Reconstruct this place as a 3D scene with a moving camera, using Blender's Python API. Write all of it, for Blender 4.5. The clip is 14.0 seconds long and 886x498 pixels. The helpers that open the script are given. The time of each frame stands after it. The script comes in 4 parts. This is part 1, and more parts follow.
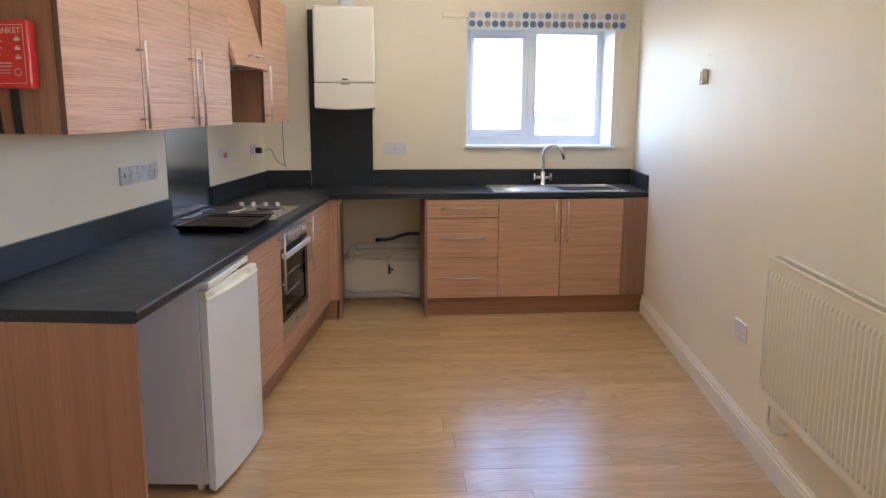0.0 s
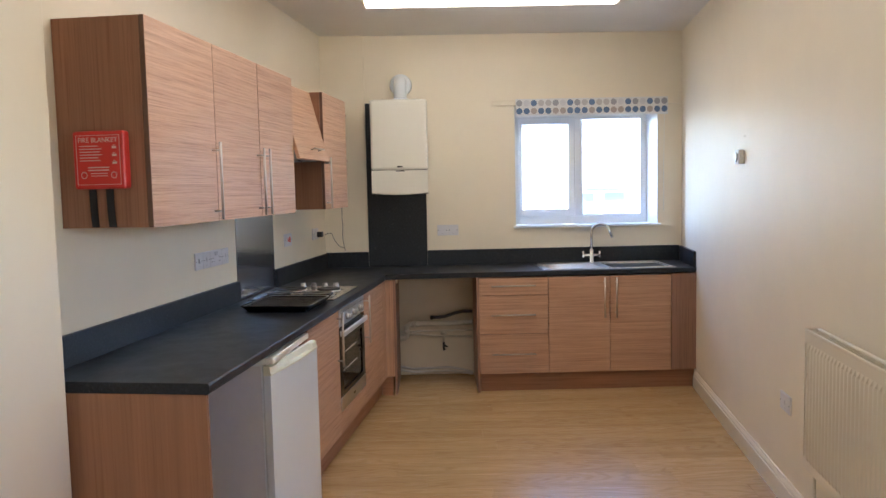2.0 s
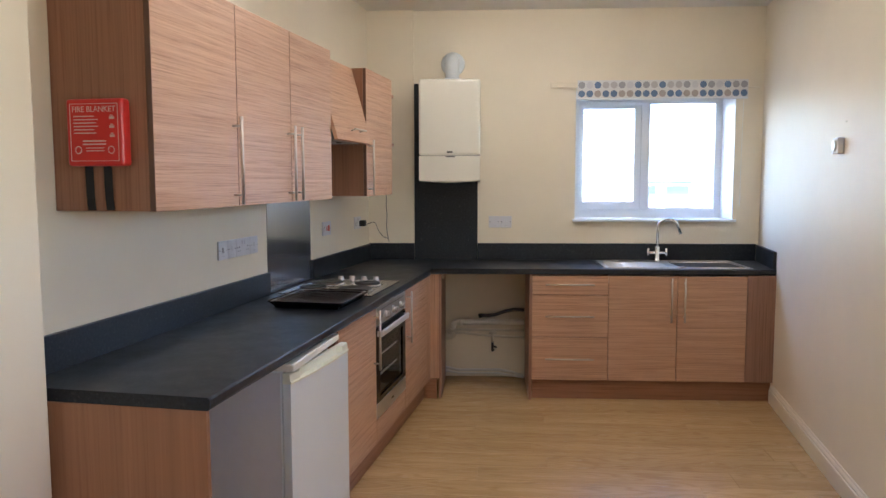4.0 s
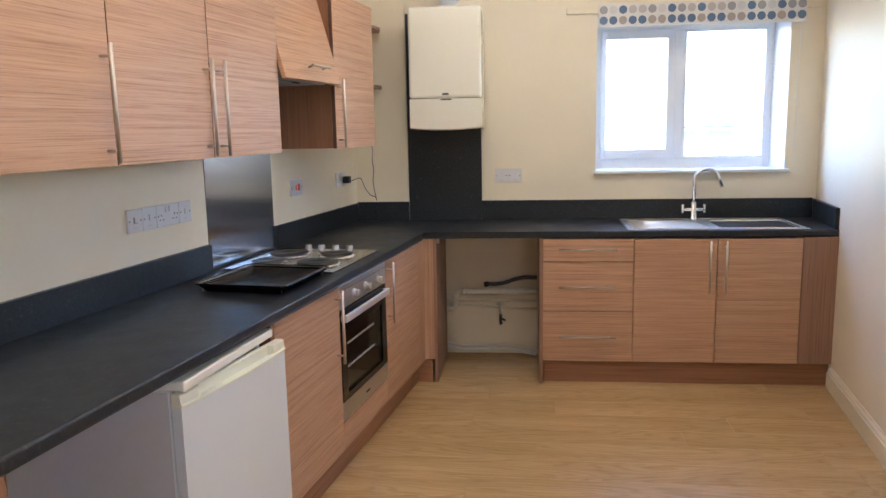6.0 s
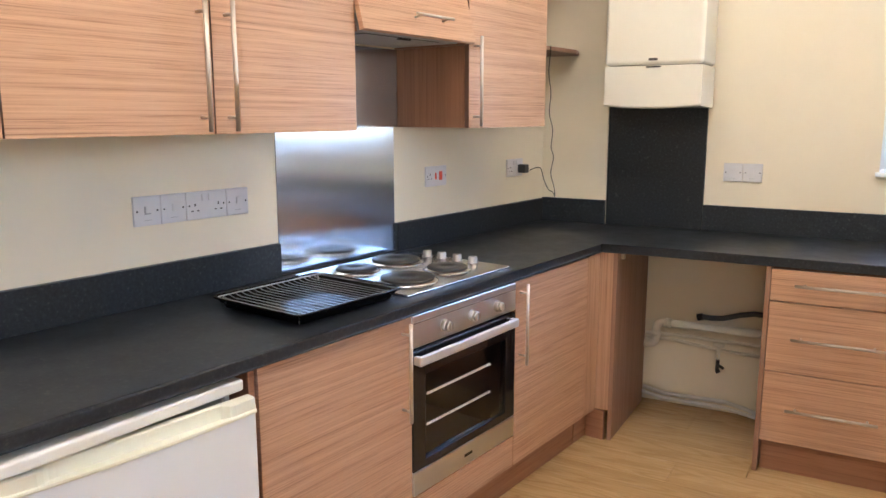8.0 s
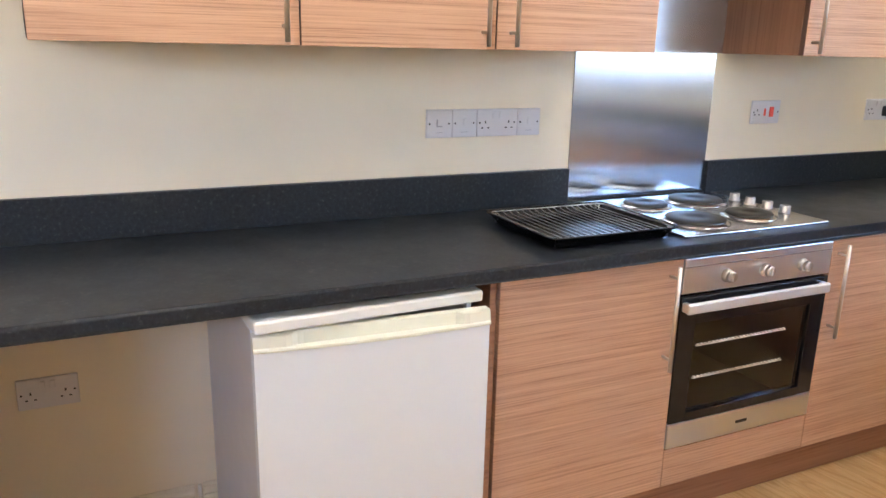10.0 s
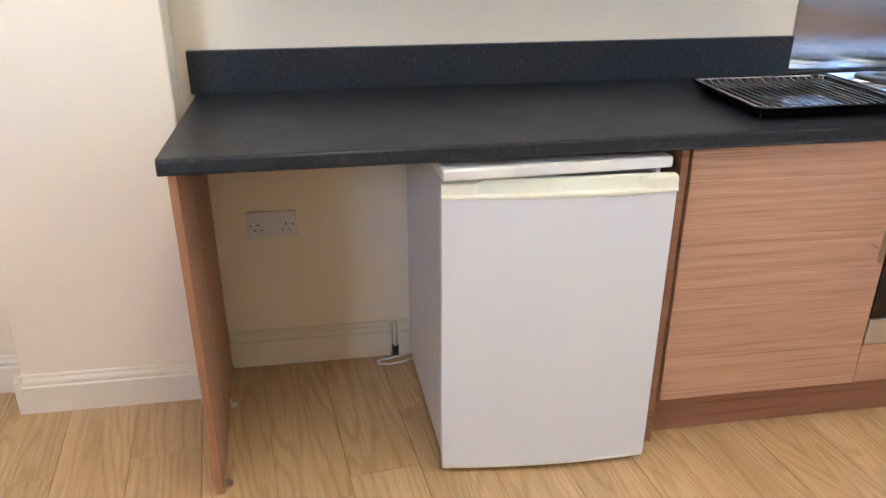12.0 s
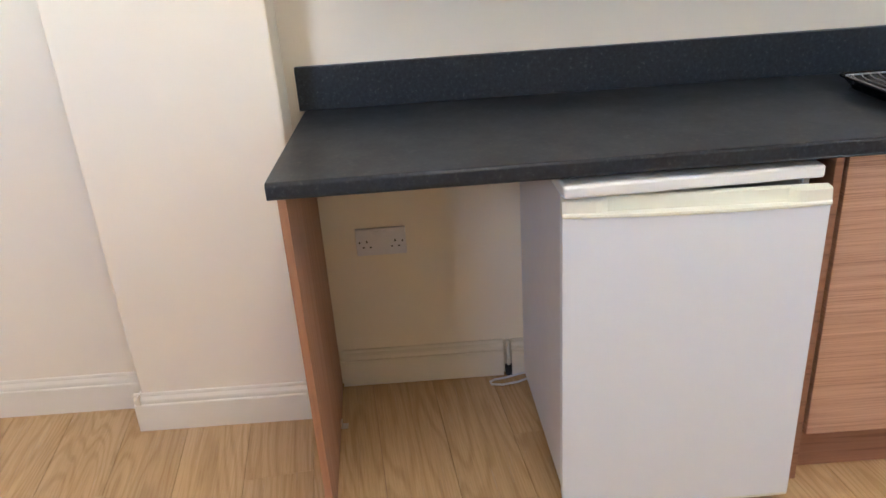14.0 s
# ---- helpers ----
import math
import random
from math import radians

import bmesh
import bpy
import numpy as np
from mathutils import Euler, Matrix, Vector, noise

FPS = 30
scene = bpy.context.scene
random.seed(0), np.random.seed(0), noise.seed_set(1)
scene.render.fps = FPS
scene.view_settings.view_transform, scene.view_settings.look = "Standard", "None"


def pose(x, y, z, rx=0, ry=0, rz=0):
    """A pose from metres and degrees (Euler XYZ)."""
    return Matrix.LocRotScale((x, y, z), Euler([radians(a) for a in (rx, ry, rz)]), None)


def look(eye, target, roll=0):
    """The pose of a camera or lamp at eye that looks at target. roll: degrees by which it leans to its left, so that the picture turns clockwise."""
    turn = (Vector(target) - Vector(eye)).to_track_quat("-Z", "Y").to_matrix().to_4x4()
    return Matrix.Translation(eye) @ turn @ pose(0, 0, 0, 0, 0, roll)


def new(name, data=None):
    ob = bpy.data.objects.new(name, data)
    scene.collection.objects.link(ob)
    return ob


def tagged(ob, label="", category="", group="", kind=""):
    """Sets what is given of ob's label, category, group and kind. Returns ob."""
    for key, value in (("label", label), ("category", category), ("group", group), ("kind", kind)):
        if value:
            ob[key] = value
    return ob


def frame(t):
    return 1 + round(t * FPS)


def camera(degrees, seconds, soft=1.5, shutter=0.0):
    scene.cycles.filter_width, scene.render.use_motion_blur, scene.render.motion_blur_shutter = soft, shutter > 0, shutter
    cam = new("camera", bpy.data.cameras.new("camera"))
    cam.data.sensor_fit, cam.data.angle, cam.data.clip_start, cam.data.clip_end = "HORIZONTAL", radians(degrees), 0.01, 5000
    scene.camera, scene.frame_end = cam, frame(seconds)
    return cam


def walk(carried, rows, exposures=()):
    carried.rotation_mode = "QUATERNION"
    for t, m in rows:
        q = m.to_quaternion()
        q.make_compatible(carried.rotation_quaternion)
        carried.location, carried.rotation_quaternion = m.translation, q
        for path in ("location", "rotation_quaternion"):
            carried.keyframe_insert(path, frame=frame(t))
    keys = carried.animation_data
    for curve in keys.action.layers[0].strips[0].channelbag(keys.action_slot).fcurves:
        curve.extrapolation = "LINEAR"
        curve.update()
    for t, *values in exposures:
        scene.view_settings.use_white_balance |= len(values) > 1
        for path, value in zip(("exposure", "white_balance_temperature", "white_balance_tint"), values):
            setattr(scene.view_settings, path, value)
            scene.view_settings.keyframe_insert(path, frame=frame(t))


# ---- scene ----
cam = camera(60.8, 14.0)
PATH = [
    (0, (0.127, 0.512, 1.484), (0.03, 2.476, 1.12), 0.2),
    (0.5, (0.165, 0.389, 1.504), (-0.056, 2.353, 1.195), 0.1),
    (1, (0.191, 0.316, 1.513), (-0.076, 2.283, 1.268), -0.7),
    (1.5, (0.184, 0.291, 1.508), (-0.055, 2.267, 1.312), -1.4),
    (2, (0.202, 0.299, 1.517), (-0.053, 2.277, 1.358), -1.2),
    (2.5, (0.204, 0.322, 1.524), (-0.089, 2.296, 1.395), -0.9),
    (3, (0.181, 0.385, 1.516), (-0.16, 2.351, 1.38), -0.5),
    (3.2, (0.156, 0.451, 1.504), (-0.198, 2.414, 1.347), -0.5),
    (5.3, (0.274, 1.167, 1.494), (-0.185, 3.102, 1.286), -0.3),
    (5.5, (0.299, 1.24, 1.468), (-0.171, 3.17, 1.235), -0.7),
    (6, (0.25, 1.537, 1.486), (-0.237, 3.451, 1.172), -1.1),
    (6.5, (0.257, 1.816, 1.459), (-0.369, 3.68, 1.092), -1.7),
    (7, (0.362, 2.159, 1.469), (-0.488, 3.93, 1.096), -1.4),
    (7.2, (0.387, 2.271, 1.467), (-0.516, 4.016, 1.092), -1.2),
    (9.3, (0.597, 3.063, 1.423), (-1.013, 4.191, 1.057), 2.5),
    (9.5, (0.603, 3.041, 1.421), (-1.04, 4.111, 1.027), 2.6),
    (10, (0.608, 2.924, 1.409), (-1.137, 3.751, 0.888), 1.3),
    (10.5, (0.621, 2.875, 1.392), (-1.174, 3.418, 0.697), 0.5),
    (11, (0.664, 2.92, 1.364), (-1.13, 3.299, 0.565), 1.1),
    (11.5, (0.687, 2.94, 1.364), (-1.11, 3.239, 0.54), 0.8),
    (12, (0.689, 2.957, 1.366), (-1.115, 3.237, 0.55), 0.0),
    (12.5, (0.687, 2.973, 1.362), (-1.132, 3.205, 0.563), -0.1),
    (13, (0.675, 2.953, 1.377), (-1.164, 3.004, 0.594), -0.7),
    (13.5, (0.637, 2.939, 1.363), (-1.192, 2.873, 0.556), -2.3),
    (14, (0.566, 2.938, 1.368), (-1.263, 2.949, 0.559), -4.0),
]
EXPOSURE = [(0.0, 4.3, 5650, 14), (3.0, 4.08, 5650, 14), (5.5, 4.3, 5500, 14), (6.5, 4.52, 5900, 14), (9.5, 5.08, 5720, 14), (11.0, 5.06, 5680, 13), (14.0, 4.88, 5520, 13)]
walk(cam, [(t, look(eye, target, roll)) for t, eye, target, roll in PATH], EXPOSURE)

# ---- world, sun, lights ----
world = bpy.data.worlds.new("sky_world")
scene.world = world
world.use_nodes = True
wn = world.node_tree
wn.nodes.clear()
sky = wn.nodes.new("ShaderNodeTexSky")
sky.sky_type, sky.sun_disc = "NISHITA", False
sky.sun_elevation, sky.sun_rotation = radians(40), radians(256)
bg = wn.nodes.new("ShaderNodeBackground")
bg.inputs["Strength"].default_value = 0.15
wout = wn.nodes.new("ShaderNodeOutputWorld")
wn.links.new(sky.outputs[0], bg.inputs[0])
wn.links.new(bg.outputs[0], wout.inputs[0])
sun_data = bpy.data.lights.new("sun", "SUN")
sun_data.energy, sun_data.angle, sun_data.color = 4.0, radians(0.5), (1.0, 0.95, 0.88)
sun = new("sun", sun_data)
sun.matrix_basis = look((-8, -2, 7), (0, 0, 0))
LAMP_GLOW = 0.75
# added fill light, set in an unseen opening made in the east wall
east_data = bpy.data.lights.new("east_fill", "AREA")
east_data.shape, east_data.size, east_data.size_y = "RECTANGLE", 0.8, 0.7
east_data.energy, east_data.color = 0.75, (1.0, 0.84, 0.68)
east_lamp = new("east_fill", east_data)
east_lamp.matrix_basis = look((1.40, 1.05, 1.75), (0.0, 1.05, 1.75))


# ---- materials ----
def mat(name):
    m = bpy.data.materials.new(name)
    m.use_nodes = True
    t = m.node_tree
    b = t.nodes["Principled BSDF"]
    return m, t, b


def add(t, kind, **values):
    n = t.nodes.new(kind)
    for k, v in values.items():
        n.inputs[k].default_value = v
    return n


def ramp(t, fac, stops):
    r = t.nodes.new("ShaderNodeValToRGB")
    while len(r.color_ramp.elements) < len(stops):
        r.color_ramp.elements.new(0.5)
    for e, (p, c) in zip(r.color_ramp.elements, stops):
        e.position, e.color = p, (*c, 1)
    t.links.new(fac, r.inputs[0])
    return r.outputs[0]


def coords(t, scale, random_shift=False):
    tc = t.nodes.new("ShaderNodeTexCoord")
    mp = t.nodes.new("ShaderNodeMapping")
    mp.inputs["Scale"].default_value = scale
    t.links.new(tc.outputs["Object"], mp.inputs[0])
    if random_shift:
        oi = t.nodes.new("ShaderNodeObjectInfo")
        mul = t.nodes.new("ShaderNodeMath")
        mul.operation = "MULTIPLY"
        mul.inputs[1].default_value = 37.0
        t.links.new(oi.outputs["Random"], mul.inputs[0])
        cx = t.nodes.new("ShaderNodeCombineXYZ")
        for i in range(3):
            t.links.new(mul.outputs[0], cx.inputs[i])
        t.links.new(cx.outputs[0], mp.inputs["Location"])
    return mp.outputs[0]


def mix(t, fac, a, b, mode="MIX"):
    n = t.nodes.new("ShaderNodeMix")
    n.data_type, n.blend_type = "RGBA", mode
    for sock, v in ((n.inputs[0], fac), (n.inputs[6], a), (n.inputs[7], b)):
        if hasattr(v, "links"):
            t.links.new(v, sock)
        else:
            sock.default_value = v if isinstance(v, float) else (*v, 1)
    return n.outputs[2]


def noise_tex(t, vec, scale, detail=4.0, rough=0.6):
    n = add(t, "ShaderNodeTexNoise", Scale=scale, Detail=detail, Roughness=rough)
    t.links.new(vec, n.inputs["Vector"])
    return n.outputs[0]


def bump(t, b, height, strength, distance):
    n = add(t, "ShaderNodeBump", Strength=strength, Distance=distance)
    t.links.new(height, n.inputs["Height"])
    t.links.new(n.outputs[0], b.inputs["Normal"])


def wood_mat(name, scale, light, dark, rough=0.42, relief=0.25, streak=0.0):
    """Laminate with straight grain; scale is small along the grain."""
    m, t, b = mat(name)
    v = coords(t, scale, True)
    fine = noise_tex(t, v, 1.0, 8.0, 0.72)
    v2 = coords(t, tuple(s * 0.22 for s in scale), True)
    broad = noise_tex(t, v2, 1.0, 3.0, 0.5)
    c1 = ramp(t, fine, [(0.36, dark), (0.46, tuple((a * 0.3 + c * 0.7) for a, c in zip(dark, light))), (0.58, light)])
    c2 = ramp(t, broad, [(0.3, (0.86, 0.84, 0.82)), (0.7, (1.06, 1.05, 1.04))])
    if streak:
        lines = noise_tex(t, coords(t, (1.6, 1.6, 260), True), 1.0, 3.0, 0.6)
        weight = noise_tex(t, coords(t, (4, 4, 16), True), 1.0, 2.0, 0.5)
        cut = ramp(t, lines, [(0.35, (streak,) * 3), (0.41, (0, 0, 0))])
        where = ramp(t, weight, [(0.35, (0.15,) * 3), (0.65, (1, 1, 1))])
        c1 = mix(t, mix(t, 1.0, cut, where, "MULTIPLY"), c1, tuple(k * 0.8 for k in dark))
    t.links.new(mix(t, 1.0, c1, c2, "MULTIPLY"), b.inputs["Base Color"])
    rr = ramp(t, fine, [(0.3, (rough + 0.15,) * 3), (0.7, (rough - 0.04,) * 3)])
    t.links.new(rr, b.inputs["Roughness"])
    bump(t, b, fine, relief, 0.001)
    return m


def paint_mat(name, color, rough=0.6, relief=0.08, scale=60.0, blotch=0.04):
    m, t, b = mat(name)
    v = coords(t, (1, 1, 1))
    big = noise_tex(t, v, 1.7, 5.0, 0.6)
    fine = noise_tex(t, v, scale, 3.0, 0.6)
    c = ramp(t, big, [(0.3, tuple(k * (1 - blotch) for k in color)), (0.7, tuple(min(1, k * (1 + blotch * 0.5)) for k in color))])
    t.links.new(c, b.inputs["Base Color"])
    b.inputs["Roughness"].default_value = rough
    bump(t, b, fine, relief, 0.002)
    return m


def plain(name, color, rough=0.4, metal=0.0, coat=0.0, relief=0.0, wear=0.05):
    m, t, b = mat(name)
    v = coords(t, (1, 1, 1))
    n = noise_tex(t, v, 25.0, 4.0, 0.6)
    c = ramp(t, n, [(0.25, tuple(k * (1 - wear) for k in color)), (0.75, color)])
    t.links.new(c, b.inputs["Base Color"])
    b.inputs["Roughness"].default_value = rough
    if wear > 0.03 and not metal:
        rr = ramp(t, noise_tex(t, v, 3.0, 2.0, 0.5), [(0.3, (max(0.02, rough - 0.02),) * 3), (0.7, (rough + 0.03,) * 3)])
        t.links.new(rr, b.inputs["Roughness"])
    b.inputs["Metallic"].default_value = metal
    b.inputs["Coat Weight"].default_value = coat
    if relief:
        bump(t, b, n, relief, 0.001)
    return m


def brushed(name, color, rough, scale):
    m, t, b = mat(name)
    v = coords(t, scale)
    n = noise_tex(t, v, 1.0, 5.0, 0.7)
    t.links.new(ramp(t, n, [(0.3, tuple(k * 0.95 for k in color)), (0.7, color)]), b.inputs["Base Color"])
    t.links.new(ramp(t, n, [(0.3, (rough - 0.03,) * 3), (0.7, (rough + 0.04,) * 3)]), b.inputs["Roughness"])
    b.inputs["Metallic"].default_value = 1.0
    return m


def splash_mat():
    """Steel sheet whose reflections smear sideways."""
    m, t, b = mat("splashback_steel")
    # bluish bands in the colour stand for the window's reflection
    n = noise_tex(t, coords(t, (1.5, 1.5, 14)), 1.0, 3.0, 0.5)
    t.links.new(ramp(t, n, [(0.3, (0.54, 0.60, 0.69)), (0.7, (0.64, 0.69, 0.78))]), b.inputs["Base Color"])
    b.inputs["Metallic"].default_value = 1.0
    b.inputs["Roughness"].default_value = 0.2
    b.inputs["Anisotropic"].default_value = 0.95
    c = t.nodes.new("ShaderNodeCombineXYZ")
    c.inputs[1].default_value = 1.0
    t.links.new(c.outputs[0], b.inputs["Tangent"])
    return m


def glow(name, color, strength):
    m, t, b = mat(name)
    b.inputs["Base Color"].default_value = (*color, 1)
    b.inputs["Emission Color"].default_value = (*color, 1)
    b.inputs["Emission Strength"].default_value = strength
    return m


def glass_mat(name, tint, gloss_rough=0.02):
    m, t, b = mat(name)
    t.nodes.remove(b)
    tr = add(t, "ShaderNodeBsdfTransparent", Color=(*tint, 1))
    gl = add(t, "ShaderNodeBsdfGlossy", Roughness=gloss_rough)
    lw = add(t, "ShaderNodeLayerWeight", Blend=0.5)
    pw = t.nodes.new("ShaderNodeMath")
    pw.operation = "POWER"
    pw.inputs[1].default_value = 5.0
    fr = t.nodes.new("ShaderNodeMath")
    fr.operation = "MULTIPLY_ADD"
    fr.inputs[1].default_value, fr.inputs[2].default_value = 0.92, 0.04
    t.links.new(lw.outputs["Facing"], pw.inputs[0])
    t.links.new(pw.outputs[0], fr.inputs[0])
    mx = t.nodes.new("ShaderNodeMixShader")
    t.links.new(fr.outputs[0], mx.inputs[0])
    t.links.new(tr.outputs[0], mx.inputs[1])
    t.links.new(gl.outputs[0], mx.inputs[2])
    t.links.new(mx.outputs[0], t.nodes["Material Output"].inputs[0])
    return m


DOOR_L, DOOR_D = (0.60, 0.37, 0.24), (0.37, 0.20, 0.12)
M_door = wood_mat("door_laminate", (3.0, 3.0, 330), DOOR_L, DOOR_D, 0.40, 0.5, 0.85)
# brown side laminate, its colour taken darker for the dim light on side faces
M_side = wood_mat("dim_side_laminate", (130, 130, 2.2), (0.33, 0.165, 0.092), (0.25, 0.115, 0.062), 0.42, 0.1)
M_filler = wood_mat("filler_laminate", (120, 120, 1.8), DOOR_L, DOOR_D, 0.42, 0.1)
M_gable = wood_mat("gable_laminate", (90, 90, 1.6), (0.34, 0.195, 0.135), (0.24, 0.13, 0.085), 0.42, 0.1)
M_endboard = wood_mat("end_board_laminate", (110, 110, 2.0), (0.40, 0.20, 0.10), (0.335, 0.162, 0.080), 0.42, 0.1)
M_hobknob = plain("hob_knob", (0.36, 0.35, 0.34), 0.34, 1.0, wear=0.01)
M_wire = plain("tray_wire", (0.48, 0.48, 0.49), 0.3, 1.0, wear=0.01)
M_tray = plain("tray_enamel", (0.006, 0.006, 0.007), 0.2, wear=0.02)
M_tray.node_tree.nodes["Principled BSDF"].inputs["Specular IOR Level"].default_value = 0.3
M_knob = plain("satin_knob", (0.56, 0.55, 0.54), 0.42, 1.0, wear=0.01)
M_bar = plain("pale_satin_bar", (0.80, 0.81, 0.82), 0.38, 0.7, wear=0.01)
M_edge = plain("edge_band_brown", (0.13, 0.07, 0.045), 0.5)
M_plinth = wood_mat("plinth_laminate", (2, 2, 90), (0.36, 0.18, 0.10), (0.24, 0.11, 0.06), 0.45, 0.1)
M_inside = plain("carcass_white", (0.62, 0.60, 0.56), 0.5)
M_wall = paint_mat("magnolia_paint", (0.82, 0.74, 0.585), 0.5)
M_ceiling = paint_mat("ceiling_paint", (0.80, 0.77, 0.70), 0.75)
M_gloss = plain("skirting_gloss_paint", (0.76, 0.70, 0.57), 0.3, wear=0.015)
# white plastic, its colour tinted blue for the sky's light on it
M_upvc = plain("sky_tinted_upvc", (0.82, 0.86, 0.90), 0.3, wear=0.01)
M_white = plain("white_enamel", (0.75, 0.79, 0.82), 0.28, wear=0.012)
# white fridge side, greyed in its colour for the shade it stands in
M_fridge_shaded = plain("shaded_white_steel", (0.64, 0.63, 0.64), 0.38, relief=0.05)
M_cream = plain("aged_white_plastic", (0.78, 0.775, 0.65), 0.35, wear=0.02)
M_boiler = plain("boiler_enamel", (0.80, 0.78, 0.69), 0.12, wear=0.012)
M_socket = plain("socket_plastic", (0.70, 0.69, 0.71), 0.3)
M_hole = plain("dark_hole", (0.02, 0.02, 0.02), 0.6)
M_red = plain("red_plastic", (0.62, 0.03, 0.025), 0.35)
M_redlight = plain("red_rocker", (0.75, 0.08, 0.04), 0.3)
M_print = plain("white_print", (0.75, 0.62, 0.58), 0.5)
M_black = plain("black_webbing", (0.02, 0.02, 0.02), 0.8)
M_blackp = plain("black_plastic", (0.02, 0.02, 0.022), 0.4)
M_enamel = plain("black_enamel", (0.010, 0.010, 0.012), 0.10, wear=0.02)
M_ring = plain("cast_iron_plate", (0.05, 0.048, 0.045), 0.42, 0.3)
M_chrome = plain("chrome", (0.75, 0.75, 0.76), 0.12, 1.0)
M_handle = plain("satin_nickel", (0.64, 0.58, 0.51), 0.42, 1.0, wear=0.01)
M_steel = brushed("brushed_steel", (0.70, 0.72, 0.75), 0.32, (2, 2, 400))
M_splash = splash_mat()
M_steel_h = brushed("hob_steel", (0.66, 0.66, 0.67), 0.2, (200, 4, 4))
M_sink = brushed("sink_steel", (0.72, 0.73, 0.74), 0.34, (4, 150, 4))
M_pipe = plain("painted_pipe", (0.72, 0.67, 0.56), 0.4)
M_pipew = plain("white_pipe", (0.72, 0.70, 0.66), 0.4)
M_hose = plain("grey_hose", (0.06, 0.065, 0.075), 0.5)
M_gasket = plain("grey_gasket", (0.42, 0.42, 0.44), 0.6)
M_glass = glass_mat("window_glass", (0.93, 0.96, 0.99))
M_ovenglass = glass_mat("oven_glass", (0.97, 0.97, 0.97))
M_cavity = plain("oven_cavity", (0.02, 0.02, 0.022), 0.35)
M_lamp = glow("lamp_diffuser", (1.0, 0.90, 0.73), LAMP_GLOW)
M_lamp_end = plain("lamp_end_cap", (0.8, 0.74, 0.6), 0.4)
M_render = paint_mat("white_render", (0.78, 0.78, 0.76), 0.8)
M_slate = paint_mat("roof_lead", (0.20, 0.22, 0.24), 0.7)
M_slab = plain("slab_plastic", (0.79, 0.79, 0.75), 0.3, wear=0.01)
# plain pale grey: the light caught on the chrome is in the colour
M_rail = plain("rack_glint_grey", (0.88, 0.88, 0.88), 0.3, wear=0.01)
M_ground = paint_mat("asphalt", (0.06, 0.06, 0.06), 0.9, 0.3, 30.0, 0.2)


def worktop_material():
    m, t, b = mat("slate_worktop")
    v = coords(t, (1, 1, 1))
    fine = noise_tex(t, v, 90.0, 6.0, 0.7)
    big = noise_tex(t, v, 9.0, 5.0, 0.65)
    c = ramp(t, fine, [(0.35, (0.012, 0.0152, 0.020)), (0.6, (0.024, 0.0285, 0.036)), (0.74, (0.095, 0.092, 0.085))])
    c2 = ramp(t, big, [(0.64, (0, 0, 0)), (0.74, (0.03, 0.025, 0.02))])
    c3 = ramp(t, noise_tex(t, v, 34.0, 3.0, 0.6), [(0.66, (0, 0, 0)), (0.73, (0.075, 0.070, 0.060))])
    t.links.new(mix(t, 0.4, mix(t, 0.6, c, c2, "ADD"), c3, "ADD"), b.inputs["Base Color"])
    t.links.new(ramp(t, big, [(0.3, (0.33,) * 3), (0.7, (0.42,) * 3)]), b.inputs["Roughness"])
    b.inputs["Specular IOR Level"].default_value = 0.34
    bump(t, b, fine, 0.12, 0.001)
    return m


def floor_material():
    """Oak boards: arched growth rings from the level lines of a stretched noise, over fine fibres."""
    m, t, b = mat("oak_laminate")
    field = noise_tex(t, coords(t, (0.8, 6.5, 6.5), True), 1.0, 2.0, 0.4)
    mul = t.nodes.new("ShaderNodeMath")
    mul.operation = "MULTIPLY"
    mul.inputs[1].default_value = 130.0
    sine = t.nodes.new("ShaderNodeMath")
    sine.operation = "SINE"
    half = t.nodes.new("ShaderNodeMath")
    half.operation = "MULTIPLY_ADD"
    half.inputs[1].default_value, half.inputs[2].default_value = 0.5, 0.5
    t.links.new(field, mul.inputs[0])
    t.links.new(mul.outputs[0], sine.inputs[0])
    t.links.new(sine.outputs[0], half.inputs[0])
    fine = noise_tex(t, coords(t, (5, 240, 240), True), 1.0, 6.0, 0.75)
    soft = noise_tex(t, coords(t, (1.0, 10, 10), True), 1.0, 4.0, 0.6)
    rings = ramp(t, half.outputs[0], [(0.0, (0.87, 0.84, 0.79)), (0.5, (1.0, 1.0, 1.0))])
    base = ramp(t, soft, [(0.3, (0.50, 0.33, 0.155)), (0.7, (0.60, 0.415, 0.215))])
    f = ramp(t, fine, [(0.36, (0.80, 0.76, 0.70)), (0.54, (1.02, 1.01, 1.0))])
    oi = t.nodes.new("ShaderNodeObjectInfo")
    tone = ramp(t, oi.outputs["Random"], [(0.0, (0.93, 0.92, 0.90)), (1.0, (1.04, 1.04, 1.03))])
    c = mix(t, 1.0, mix(t, 1.0, mix(t, 1.0, base, rings, "MULTIPLY"), f, "MULTIPLY"), tone, "MULTIPLY")
    t.links.new(c, b.inputs["Base Color"])
    t.links.new(ramp(t, fine, [(0.3, (0.29,) * 3), (0.6, (0.23,) * 3)]), b.inputs["Roughness"])
    b.inputs["Specular IOR Level"].default_value = 0.75
    bump(t, b, fine, 0.03, 0.0002)
    return m


M_worktop = worktop_material()
M_floor = floor_material()

